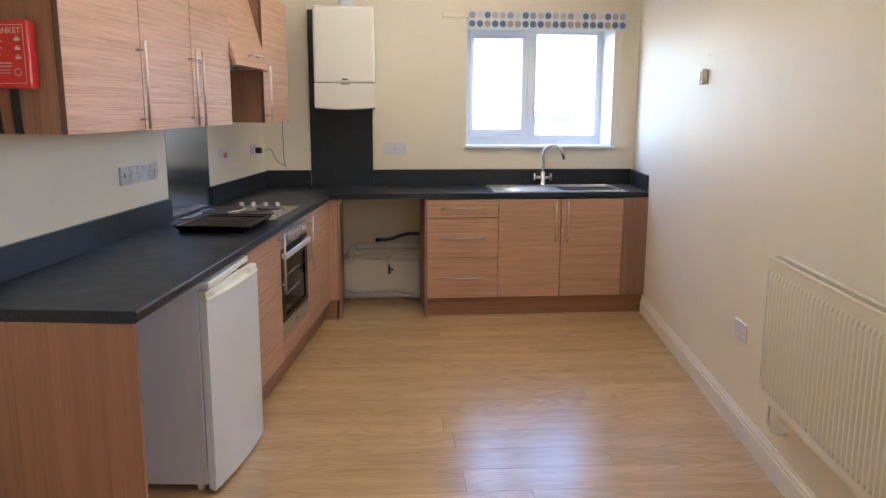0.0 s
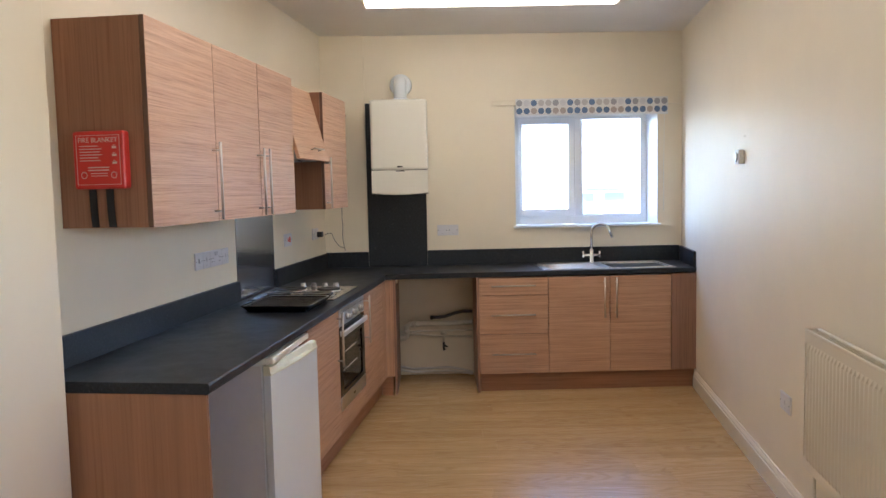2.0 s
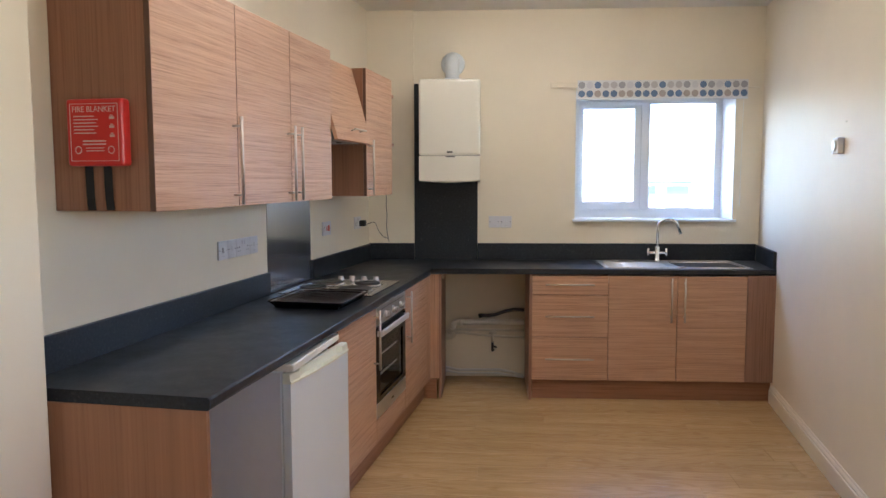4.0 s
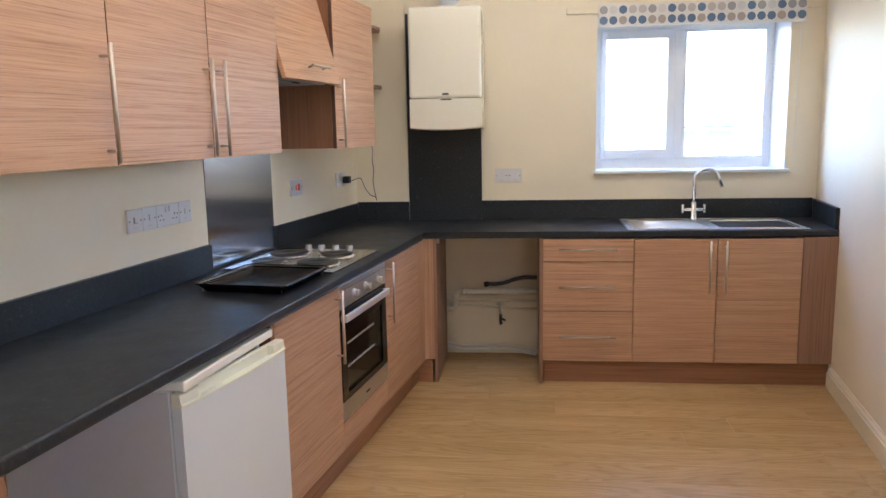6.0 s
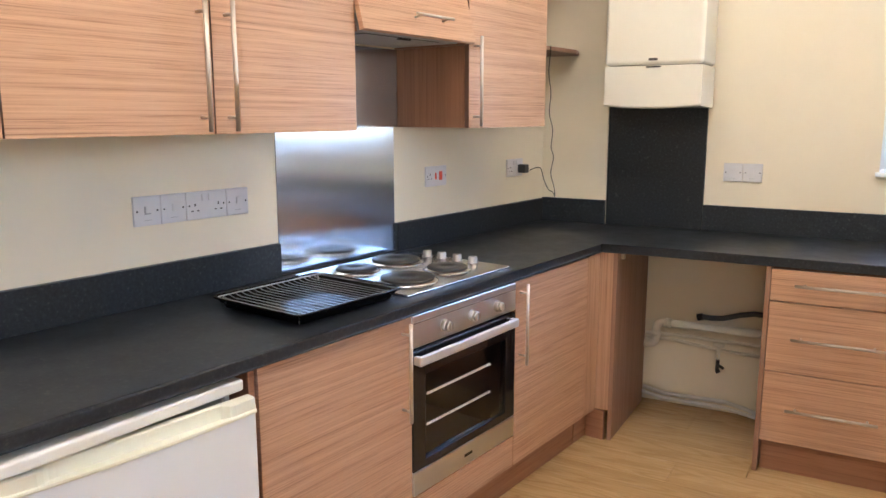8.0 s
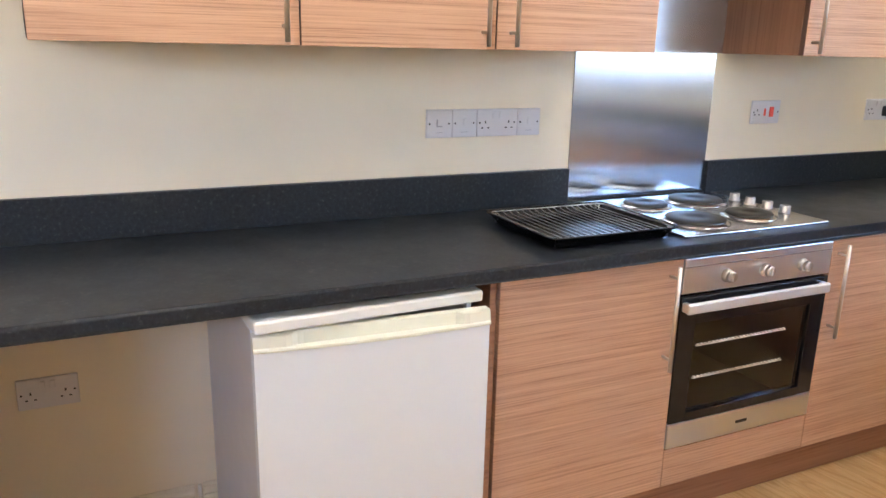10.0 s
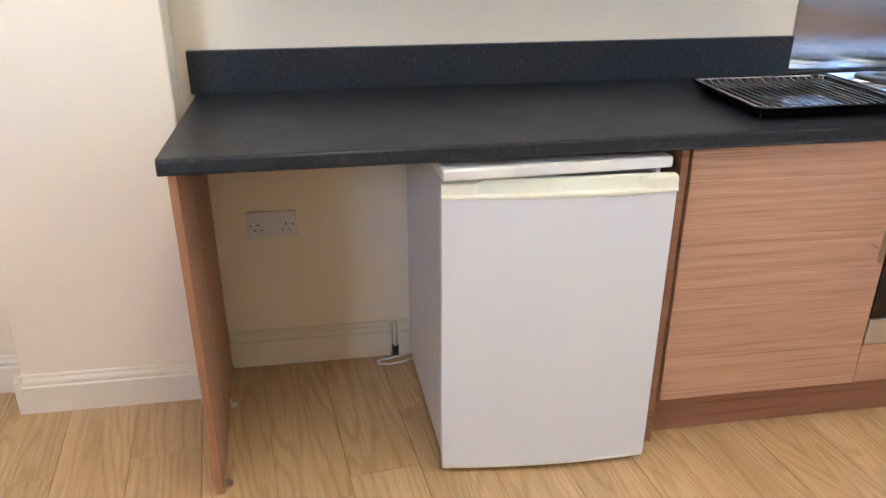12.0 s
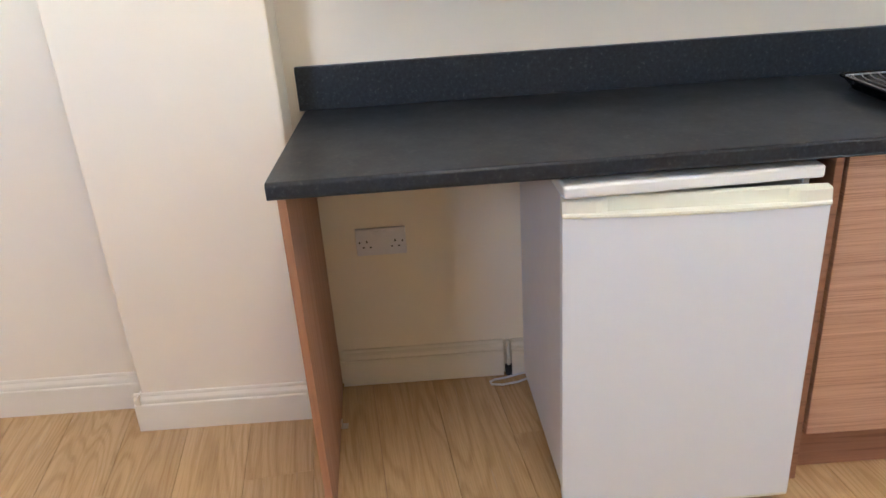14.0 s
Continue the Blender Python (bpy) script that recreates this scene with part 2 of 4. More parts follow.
# ---- geometry helpers ----
def box(x0, x1, y0, y1, z0, z1, bevel=0.0, bm=None, seg=2):
    own = bmesh.new()
    bmesh.ops.create_cube(own, size=1.0)
    for v in own.verts:
        v.co = Vector(((x0 + x1) / 2 + v.co.x * (x1 - x0), (y0 + y1) / 2 + v.co.y * (y1 - y0), (z0 + z1) / 2 + v.co.z * (z1 - z0)))
    if bevel:
        bmesh.ops.bevel(own, geom=own.edges[:], offset=bevel, segments=seg, affect="EDGES", profile=0.5)
    return own if bm is None else join(bm, own)


def join(bm, other):
    me = bpy.data.meshes.new("temp")
    other.to_mesh(me)
    other.free()
    bm.from_mesh(me)
    bpy.data.meshes.remove(me)
    return bm


def cyl(p0, p1, r, seg=20, bm=None, r2=None, bevel=0.0):
    p0, p1 = Vector(p0), Vector(p1)
    own = bmesh.new()
    d = p1 - p0
    bmesh.ops.create_cone(own, cap_ends=True, segments=seg, radius1=r, radius2=r if r2 is None else r2, depth=d.length)
    if bevel:
        rim = [e for e in own.edges if abs(e.verts[0].co.z - e.verts[1].co.z) < 1e-6]
        bmesh.ops.bevel(own, geom=rim, offset=bevel, segments=2, affect="EDGES")
    q = d.to_track_quat("Z", "Y").to_matrix().to_4x4()
    bmesh.ops.transform(own, matrix=Matrix.Translation((p0 + p1) / 2) @ q, verts=own.verts)
    for f in own.faces:
        f.smooth = len(f.verts) == 4
    return own if bm is None else join(bm, own)


def tube(points, r, seg=10, bm=None):
    """A round pipe along points."""
    own = bmesh.new()
    pts = [Vector(p) for p in points]
    rings = []
    side = None
    for i, p in enumerate(pts):
        d = (pts[min(i + 1, len(pts) - 1)] - pts[max(i - 1, 0)]).normalized()
        if side is None:
            side = d.orthogonal().normalized()
        side = (side - d * side.dot(d)).normalized()
        up = d.cross(side)
        rings.append([own.verts.new(p + side * math.cos(a) * r + up * math.sin(a) * r) for a in (2 * math.pi * k / seg for k in range(seg))])
    for a, b2 in zip(rings, rings[1:]):
        for k in range(seg):
            f = own.faces.new((a[k], a[(k + 1) % seg], b2[(k + 1) % seg], b2[k]))
            f.smooth = True
    own.faces.new(rings[0][::-1])
    own.faces.new(rings[-1])
    return own if bm is None else join(bm, own)


def arc(center, a, b, start, end, n=10):
    """Points on an arc: center + a cos + b sin."""
    c, a, b = Vector(center), Vector(a), Vector(b)
    return [c + a * math.cos(radians(start + (end - start) * i / n)) + b * math.sin(radians(start + (end - start) * i / n)) for i in range(n + 1)]


def prism(outline, z0, z1, bevel=0.0, bm=None):
    own = bmesh.new()
    low = [own.verts.new((x, y, z0)) for x, y in outline]
    high = [own.verts.new((x, y, z1)) for x, y in outline]
    n = len(outline)
    own.faces.new(low[::-1])
    own.faces.new(high)
    for i in range(n):
        own.faces.new((low[i], low[(i + 1) % n], high[(i + 1) % n], high[i]))
    if bevel:
        bmesh.ops.bevel(own, geom=own.edges[:], offset=bevel, segments=2, affect="EDGES")
    return own if bm is None else join(bm, own)


def lathe(profile, center, seg=32, bm=None):
    """Turned about z: profile of (radius, height)."""
    own = bmesh.new()
    cx, cy, cz = center
    rings = [[own.verts.new((cx + r * math.cos(2 * math.pi * k / seg), cy + r * math.sin(2 * math.pi * k / seg), cz + h)) for k in range(seg)] for r, h in profile]
    for a, b2 in zip(rings, rings[1:]):
        for k in range(seg):
            f = own.faces.new((a[k], a[(k + 1) % seg], b2[(k + 1) % seg], b2[k]))
            f.smooth = True
    own.faces.new(rings[0][::-1])
    own.faces.new(rings[-1])
    return own if bm is None else join(bm, own)


ORIGIN = {}
ROOM = Matrix.Identity(4)
BACK = pose(0, 6.44, 0, 0, 0, 8.14)   # the skewed window wall: x along it, y into the wall


def thing(name, frame_m, base, label, category, group="", kind=""):
    ob = new(name)
    ob.empty_display_size = 0.1
    ob.matrix_basis = frame_m @ Matrix.Translation(base)
    ORIGIN[ob.name] = Vector(base)
    return tagged(ob, label, category, group, kind)


def part(name, bm, material, parent, label="", kind=""):
    base = ORIGIN[parent.name]
    bmesh.ops.translate(bm, verts=bm.verts, vec=-base)
    bmesh.ops.recalc_face_normals(bm, faces=bm.faces)
    me = bpy.data.meshes.new(name)
    bm.to_mesh(me)
    bm.free()
    me.materials.append(material)
    ob = new(name, me)
    ob.parent = parent
    ORIGIN[ob.name] = base
    return tagged(ob, label, "", "", kind)


def setting(name, bm, material, label, category, frame_m=ROOM):
    bmesh.ops.recalc_face_normals(bm, faces=bm.faces)
    me = bpy.data.meshes.new(name)
    bm.to_mesh(me)
    bm.free()
    me.materials.append(material)
    ob = new(name, me)
    ob.matrix_basis = frame_m
    ORIGIN[ob.name] = Vector((0, 0, 0))
    return tagged(ob, label, category, "", "structure")


# ---- large structure ----
LX, RX, H = -1.51, 1.345, 2.735
YB = -1.2                      # the closing wall behind
def back_y(x, off=0.0):
    return 6.44 + 0.143 * x - off * 1.0102


floor = setting("floor", prism([(LX - 0.1, YB - 0.1), (RX + 0.1, YB - 0.1), (RX + 0.1, back_y(RX, -0.1)), (LX - 0.1, back_y(LX, -0.1))], -0.12, -0.010), M_plinth, "warm oak laminate floor boards with dark joints", "floor")
ceiling = setting("ceiling", prism([(LX - 0.1, YB - 0.1), (RX + 0.1, YB - 0.1), (RX + 0.1, back_y(RX, -0.1)), (LX - 0.1, back_y(LX, -0.1))], H, H + 0.12), M_ceiling, "plain off-white painted plaster ceiling", "ceiling")
wall_left = setting("wall_west", box(LX - 0.1, LX, 2.3, back_y(LX), -0.01, H), M_wall, "smooth cream painted wall behind the long worktop", "wall")
wall_near = setting("wall_west_near", box(LX - 0.1, -1.475, YB, 2.3, -0.01, H), M_wall, "smooth cream painted wall beside the chimney pier", "wall")
pier = setting("pier", box(-1.475, -1.35, 2.02, 2.562, -0.01, H, 0.006), M_wall, "cream painted shallow wall pier at the worktop end", "wall")
# unseen opening left in this wall to let sky and fill light in
bm = box(RX, RX + 0.12, YB, 0.65, -0.01, H)
box(RX, RX + 0.12, 1.45, back_y(RX) + 0.02, -0.01, H, 0, bm)
box(RX, RX + 0.12, 0.65, 1.45, -0.01, 1.4, 0, bm)
box(RX, RX + 0.12, 0.65, 1.45, 2.1, H, 0, bm)
wall_right = setting("wall_east", bm, M_wall, "cream painted wall with a radiator and a socket", "wall")
wall_rear = setting("wall_south", box(LX - 0.1, RX + 0.1, YB - 0.1, YB, -0.01, H), M_wall, "plain cream wall closing the room", "wall")

# window wall, in the back frame
WU0, WU1, WZ0, WZ1 = 0.01, 1.165, 1.184, 2.17
UL, UR = LX * 1.0102 - 0.1, RX * 1.0102 + 0.12
bm = box(UL, WU0, 0, 0.28, -0.01, H)
box(WU1, UR, 0, 0.28, -0.01, H, 0, bm)
box(WU0, WU1, 0, 0.28, -0.01, WZ0, 0, bm)
box(WU0, WU1, 0, 0.28, WZ1, H, 0, bm)
wall_back = setting("wall_north", bm, M_wall, "cream painted window wall above the sink", "wall", BACK)
boxing = setting("boxing", box(-1.62, -1.185, -0.028, 0, 0.0, H, 0.003), M_wall, "cream boarded strip in the corner beside the boiler", "wall", BACK)


def skirting_profile(length):
    """Along +x from 0, its foot at y 0 and its back at y 0.02."""
    own = bmesh.new()
    prof = [(0.0, 0.0), (0.0, 0.088), (0.0015, 0.0905), (0.006, 0.0915), (0.006, 0.096), (0.0045, 0.099), (0.006, 0.105), (0.011, 0.111), (0.0135, 0.1135), (0.0135, 0.118), (0.0155, 0.1225), (0.018, 0.1235), (0.02, 0.1235), (0.02, 0.0)]
    a = [own.verts.new((0, y, z)) for y, z in prof]
    b2 = [own.verts.new((length, y, z)) for y, z in prof]
    own.faces.new(a)
    own.faces.new(b2[::-1])
    for i in range(len(prof)):
        j = (i + 1) % len(prof)
        own.faces.new((a[i], b2[i], b2[j], a[j]))
    return own


def skirting(length, m):
    return setting("baseboard", skirting_profile(length), M_gloss, "cream gloss moulded skirting board", "skirting board", m)


# right wall, left wall under the worktop, pier, near wall
skirting(6.02 - YB, pose(RX - 0.02, 6.04, 0, 0, 0, -90) @ Matrix.Identity(4))
skirting(0.516, pose(LX + 0.02, 2.603, 0, 0, 0, 90))
skirting(0.30, pose(LX + 0.02, 3.145, 0, 0, 0, 90))
skirting(0.58, pose(-1.33, 2.0, 0, 0, 0, 90))
skirting(0.124, pose(-1.455, 2.0, 0))
skirting(1.999 - YB, pose(-1.455, YB, 0, 0, 0, 90))
# ---- worktops ----
def bk(u, off, z=0.0):
    """A place in the room from the back frame."""
    return BACK @ Vector((u, -off, z))


def front_x(y):
    return -0.872 - 0.017 * (y - 2.6)


worktop = thing("worktop", ROOM, (-1.2, 4.2, 0.862), "near-black slate-effect laminate worktop in an L with upstands", "worktop")
c1 = bk(1.3599, 0.606)
inner = (front_x(5.72), 5.69)
outline = [(LX, 2.60), (front_x(2.6), 2.60), (inner[0], inner[1]), (bk(-0.80, 0.606).x, bk(-0.80, 0.606).y), (RX, c1.y), (RX, back_y(RX)), (LX, back_y(LX))]
bm = prism(outline, 0.862, 0.900)
rolled = [e for e in bm.edges if abs(e.verts[0].co.z - e.verts[1].co.z) < 1e-6 and all(-1.0 < v.co.x for v in e.verts)
          and (max(v.co.x for v in e.verts) < -0.7 or max(v.co.y for v in e.verts) < 6.2)]
bmesh.ops.bevel(bm, geom=rolled, offset=0.010, segments=5, affect="EDGES", profile=0.5)
part("top", bm, M_worktop, worktop)
up = worktop
part("upstand", box(LX, LX + 0.02, 2.585, 4.383, 0.9, 1.018, 0.002), M_worktop, up)
part("upstand", box(LX, LX + 0.02, 4.995, back_y(LX, 0.053), 0.9, 1.018, 0.002), M_worktop, up)
part("upstand", box(RX - 0.02, RX, c1.y + 0.012, back_y(RX, 0.021), 0.9, 1.018, 0.002), M_worktop, up)

back_upstand = thing("upstand", BACK, (0.3, 0, 0.9), "near-black slate-effect upstand strip along the window wall", "upstand")
part("strip", box(-0.71, 1.335, -0.02, 0, 0.9, 1.023, 0.002), M_worktop, back_upstand)
part("strip", box(-1.524, -1.184, -0.05, -0.028, 0.9, 1.023, 0.002), M_worktop, back_upstand)
backboard = thing("backboard", BACK, (-0.94, 0, 0.9), "dark slate-effect tall board fixed behind the boiler", "backboard")
part("board", box(-1.1835, -0.711, -0.022, 0, 0.9, 2.205, 0.002), M_worktop, backboard)

# ---- handles ----
def bar_handle(parent, p0, p1, out, r=0.006):
    """A straight bar from p0 to p1 on two posts that run back along out."""
    p0, p1, out = Vector(p0), Vector(p1), Vector(out)
    d = (p1 - p0).normalized()
    bm = cyl(p0, p1, r, 14, None, None, 0.001)
    n = (p1 - p0).length
    for k in (0.035, n - 0.035):
        q = p0 + d * k
        cyl(q, q - out, r * 0.75, 10, bm)
    part("handle", bm, M_handle, parent, "satin nickel bar handle")


# ---- cabinets of the long run ----
DF = -0.925     # face of the doors
def base_unit(y0, y1, handle_y, label):
    ob = thing("base_cabinet", ROOM, (-1.2, (y0 + y1) / 2, 0.0), label, "kitchen cabinet", "base cabinets")
    part("side_panel", box(-1.46, DF - 0.02, y0 + 0.001, y0 + 0.018, 0.14, 0.86), M_side, ob)
    part("side_panel", box(-1.46, DF - 0.02, y1 - 0.018, y1 - 0.001, 0.14, 0.86), M_side, ob)
    part("bottom_panel", box(-1.46, DF - 0.02, y0 + 0.018, y1 - 0.018, 0.14, 0.158), M_side, ob)
    part("back_panel", box(-1.48, -1.46, y0 + 0.001, y1 - 0.001, 0.14, 0.86), M_side, ob)
    door = part("door", box(DF - 0.019, DF, y0 + 0.0015, y1 - 0.0015, 0.138, 0.853, 0.0012), M_door, ob)
    bar_handle(door, (DF + 0.034, handle_y, 0.535), (DF + 0.034, handle_y, 0.843), (0.034, 0, 0))
    for yy in (y0 + 0.06, y1 - 0.06):
        for xx in (-1.40, -1.02):
            part("leg", cyl((xx, yy, 0), (xx, yy, 0.14), 0.018, 12), M_blackp, ob)
    return ob


base_unit(3.8075, 4.392, 4.348, "pinkish oak-grain base cabinet with a closed door beside the fridge")
base_unit(4.987, 5.577, 5.020, "pinkish oak-grain base cabinet with a closed door beside the oven")

gable = thing("end_panel", ROOM, (-1.2, 2.63, 0), "oak-grain end panel holding up the worktop end", "panel")
part("panel", prism([(-1.485, 2.582), (-0.892, 2.616), (-0.892, 2.634), (-1.485, 2.600)], 0.0, 0.862, 0.0008), M_endboard, gable)
for x, y in ((-0.93, 2.632), (-1.28, 2.612)):
    bm = box(x - 0.012, x + 0.012, y, y + 0.004, 0.001, 0.02)
    box(x - 0.012, x + 0.012, y + 0.004, y + 0.020, 0.0005, 0.003, 0, bm)
    part("bracket", bm, M_handle, gable, "small metal corner bracket")
gable2 = thing("end_panel", ROOM, (-1.2, 3.795, 0), "oak-grain side panel between the fridge and the base cabinet", "panel")
part("panel", box(-1.48, -0.927, 3.782, 3.800, 0.0, 0.862, 0.0008), M_plinth, gable2)

plinth = thing("plinth", ROOM, (-0.98, 4.7, 0), "brown oak-grain plinth under the long run of cabinets", "plinth")
part("board", box(-0.990, -0.973, 3.802, 5.572, 0.0, 0.136, 0.001), M_plinth, plinth)
part("board", box(-0.990, -0.973, 5.577, 5.712, 0.0, 0.136, 0.001), M_plinth, plinth)
part("board", box(-0.972, -0.885, 5.692, 5.706, 0.0, 0.136, 0.001), M_plinth, plinth)

# corner filler posts where the runs meet
filler = thing("corner_post", ROOM, (-0.93, 5.65, 0.14), "oak-grain corner filler post between the two runs", "filler panel")
part("panel", box(DF - 0.019, DF - 0.001, 5.579, 5.688, 0.138, 0.860, 0.001), M_filler, filler)

corner = thing("corner_post", BACK, (-1.0, -0.58, 0.14), "oak-grain return filler beside the gable panel", "filler panel")
part("panel", box(-1.030, -0.968, -0.598, -0.580, 0.138, 0.860, 0.001), M_filler, corner)

# ---- built-in oven ----
oven = thing("oven", ROOM, (-1.2, 4.69, 0.262), "stainless steel single oven with a dark glass door under the hob", "oven")
OY0, OY1 = 4.394, 4.985
bm = box(-1.46, -0.95, OY0 + 0.004, OY0 + 0.02, 0.262, 0.858)
box(-1.46, -0.95, OY1 - 0.02, OY1 - 0.004, 0.262, 0.858, 0, bm)
box(-1.46, -0.95, OY0 + 0.02, OY1 - 0.02, 0.262, 0.30, 0, bm)
box(-1.46, -0.95, OY0 + 0.02, OY1 - 0.02, 0.735, 0.858, 0, bm)
box(-1.46, -1.44, OY0 + 0.02, OY1 - 0.02, 0.30, 0.735, 0, bm)
part("cavity", bm, M_cavity, oven)
panel = part("control_panel", box(-0.95, -0.922, OY0, OY1, 0.748, 0.852, 0.003), M_steel, oven, "brushed steel control panel")
part("trim_line", box(-0.9225, -0.9212, OY0 + 0.002, OY1 - 0.002, 0.826, 0.8275), M_cavity, panel)
for y in (4.552, 4.703, 4.858):
    bm = cyl((-0.923, y, 0.79), (-0.905, y, 0.79), 0.020, 24, None, 0.019)
    cyl((-0.905, y, 0.79), (-0.893, y, 0.79), 0.017, 24, bm, 0.0155, 0.002)
    box(-0.900, -0.890, y - 0.003, y + 0.003, 0.777, 0.803, 0.001, bm)
    part("knob", bm, M_knob, panel, "steel rotary knob")
bm = box(-0.948, -0.922, OY0, OY0 + 0.062, 0.345, 0.740, 0.002)
box(-0.948, -0.922, OY1 - 0.062, OY1, 0.345, 0.740, 0.002, bm)
box(-0.948, -0.922, OY0 + 0.062, OY1 - 0.062, 0.345, 0.372, 0, bm)
box(-0.948, -0.922, OY0 + 0.062, OY1 - 0.062, 0.655, 0.740, 0, bm)
odoor = part("door", bm, M_enamel, oven, "glossy black glass oven door")
part("window", box(-0.934, -0.928, OY0 + 0.062, OY1 - 0.062, 0.372, 0.655), M_ovenglass, odoor)
part("lower_strip", box(-0.948, -0.921, OY0, OY1, 0.264, 0.343, 0.003), M_steel, odoor, "brushed steel strip with a small dark badge")
part("badge", box(-0.9212, -0.9202, 4.665, 4.712, 0.296, 0.306), M_hole, odoor, "small dark badge")
bm = box(-0.908, -0.893, OY0 + 0.003, OY1 - 0.018, 0.695, 0.727, 0.006, None, 3)
for y in (OY0 + 0.014, OY1 - 0.029):
    box(-0.924, -0.897, y - 0.010, y + 0.010, 0.697, 0.725, 0.004, bm)
part("handle", bm, M_bar, odoor, "pale satin metal bar handle")
for z in (0.472, 0.575):
    bm = bmesh.new()
    for k in range(24):
        y = OY0 + 0.092 + k * 0.0152
        box(-0.942, -0.9355, y, y + 0.007, z, z + 0.0065, 0, bm)
    box(-0.944, -0.9375, OY0 + 0.09, OY0 + 0.455, z - 0.0015, z + 0.0005, 0, bm)
    part("rack", bm, M_rail, oven, "chrome toothed rack rail")
housing = thing("oven_housing", ROOM, (-1.2, 4.69, 0.14), "oak-grain filler strip below the oven", "kitchen cabinet")
part("front", box(DF - 0.019, DF, 4.3935, 4.9855, 0.138, 0.259, 0.0012), M_door, housing)
part("shelf", box(-1.46, DF - 0.02, 4.395, 4.984, 0.241, 0.2615), M_side, housing)

# ---- hob ----
hob = thing("hob", ROOM, (-1.2, 4.7, 0.9), "stainless steel electric hob with four black solid plates", "hob")
HX0, HX1, HY0, HY1 = -1.463, -0.955, 4.412, 4.992
part("plate", box(HX0, HX1, HY0, HY1, 0.9002, 0.9085, 0.003, None, 3), M_steel_h, hob)
for x, y, r in ((-1.335, 4.585, 0.073), (-1.335, 4.800, 0.091), (-1.095, 4.578, 0.091), (-1.095, 4.800, 0.073)):
    base_ring = part("trim_ring", lathe([(r + 0.014, 0.0), (r + 0.012, 0.002), (r + 0.002, 0.007), (r - 0.004, 0.007), (r - 0.006, 0.004)], (x, y, 0.9087), 40), M_chrome, hob, "polished steel ring")
    part("hotplate", lathe([(r - 0.003, 0.0), (r, 0.008), (r - 0.003, 0.0115), (r * 0.33, 0.0115), (r * 0.30, 0.0095), (r * 0.02, 0.0095)], (x, y, 0.911), 40), M_ring, hob, "matt black cast hotplate")
for x in (-1.305, -1.235, -1.162, -1.090):
    part("knob", lathe([(0.020, 0.0), (0.020, 0.004), (0.0175, 0.006), (0.0165, 0.024), (0.014, 0.026)], (x, 4.952, 0.9087), 24), M_hobknob, hob, "steel control knob")

# ---- grill tray on the worktop ----
tray = thing("grill_tray", ROOM @ Matrix.Identity(4), (-1.205, 4.21, 0.9), "black enamelled grill tray with a chrome wire rack inside", "grill tray")
TX0, TX1, TY0, TY1 = -1.335, -0.960, 3.975, 4.404
def rounded(x0, x1, y0, y1, r, n=5):
    """The outline of a rectangle with round corners."""
    out = []
    for cx, cy, a0 in ((x1 - r, y1 - r, 0), (x0 + r, y1 - r, 90), (x0 + r, y0 + r, 180), (x1 - r, y0 + r, 270)):
        out += [(cx + r * math.cos(radians(a0 + 90 * i / n)), cy + r * math.sin(radians(a0 + 90 * i / n))) for i in range(n + 1)]
    return out


def open_tray(x0, x1, y0, y1, z0, h, taper):
    """A pressed pan: flat bottom, flared sides and a rolled rim."""
    own = bmesh.new()
    steps = [(taper + 0.010, 0.0), (taper + 0.003, 0.003), (taper, 0.010), (0.007, h - 0.008), (0.003, h - 0.007), (0.0, h - 0.004), (0.0005, h - 0.001), (0.003, h),
             (0.007, h - 0.0015), (0.0095, h - 0.006), (taper + 0.0025, 0.011), (taper + 0.006, 0.0045), (taper + 0.013, 0.002)]
    rs = [[own.verts.new((x, y, z0 + z)) for x, y in rounded(x0 + i, x1 - i, y0 + i, y1 - i, 0.026 - min(i, 0.02) * 0.4)] for i, z in steps]
    for a, b2 in zip(rs, rs[1:]):
        for k in range(len(a)):
            f = own.faces.new((a[k], a[(k + 1) % len(a)], b2[(k + 1) % len(a)], b2[k]))
            f.smooth = True
    own.faces.new(rs[0][::-1])
    own.faces.new(rs[-1])
    return own


part("pan", open_tray(TX0, TX1, TY0, TY1, 0.9005, 0.037, 0.024), M_tray, tray)
ix0, ix1, iy0, iy1 = TX0 + 0.0135, TX1 - 0.0135, TY0 + 0.0135, TY1 - 0.0135
RZ = 0.9325
rack = part("wire_frame", tube([(x, y, RZ) for x, y in rounded(ix0, ix1, iy0, iy1, 0.018) + [(ix1, iy1 - 0.018)]], 0.0022, 8), M_wire, tray, "chrome wire rack frame")
for k in range(1, 18):
    y = iy0 + (iy1 - iy0) * k / 18
    drop = [(ix0, y, RZ + 0.001), (ix0 + 0.012, y, RZ - 0.004), (ix0 + 0.03, y, RZ - 0.007), (ix1 - 0.03, y, RZ - 0.007), (ix1 - 0.012, y, RZ - 0.004), (ix1, y, RZ + 0.001)]
    part("wire", tube(drop, 0.0013, 6), M_wire, rack)
for (x, y) in ((ix0 + 0.014, iy0 + 0.014), (ix1 - 0.014, iy0 + 0.014), (ix0 + 0.014, iy1 - 0.014), (ix1 - 0.014, iy1 - 0.014)):
    part("rack_foot", tube([(x, y, RZ), (x, y, 0.904)], 0.0018, 6), M_wire, rack)

splash = thing("splashback", ROOM, (-1.51, 4.68, 0.9), "brushed stainless steel splashback sheet behind the hob", "splashback")
part("sheet", box(-1.51, -1.506, 4.388, 4.993, 0.902, 1.402, 0.0006), M_splash, splash)
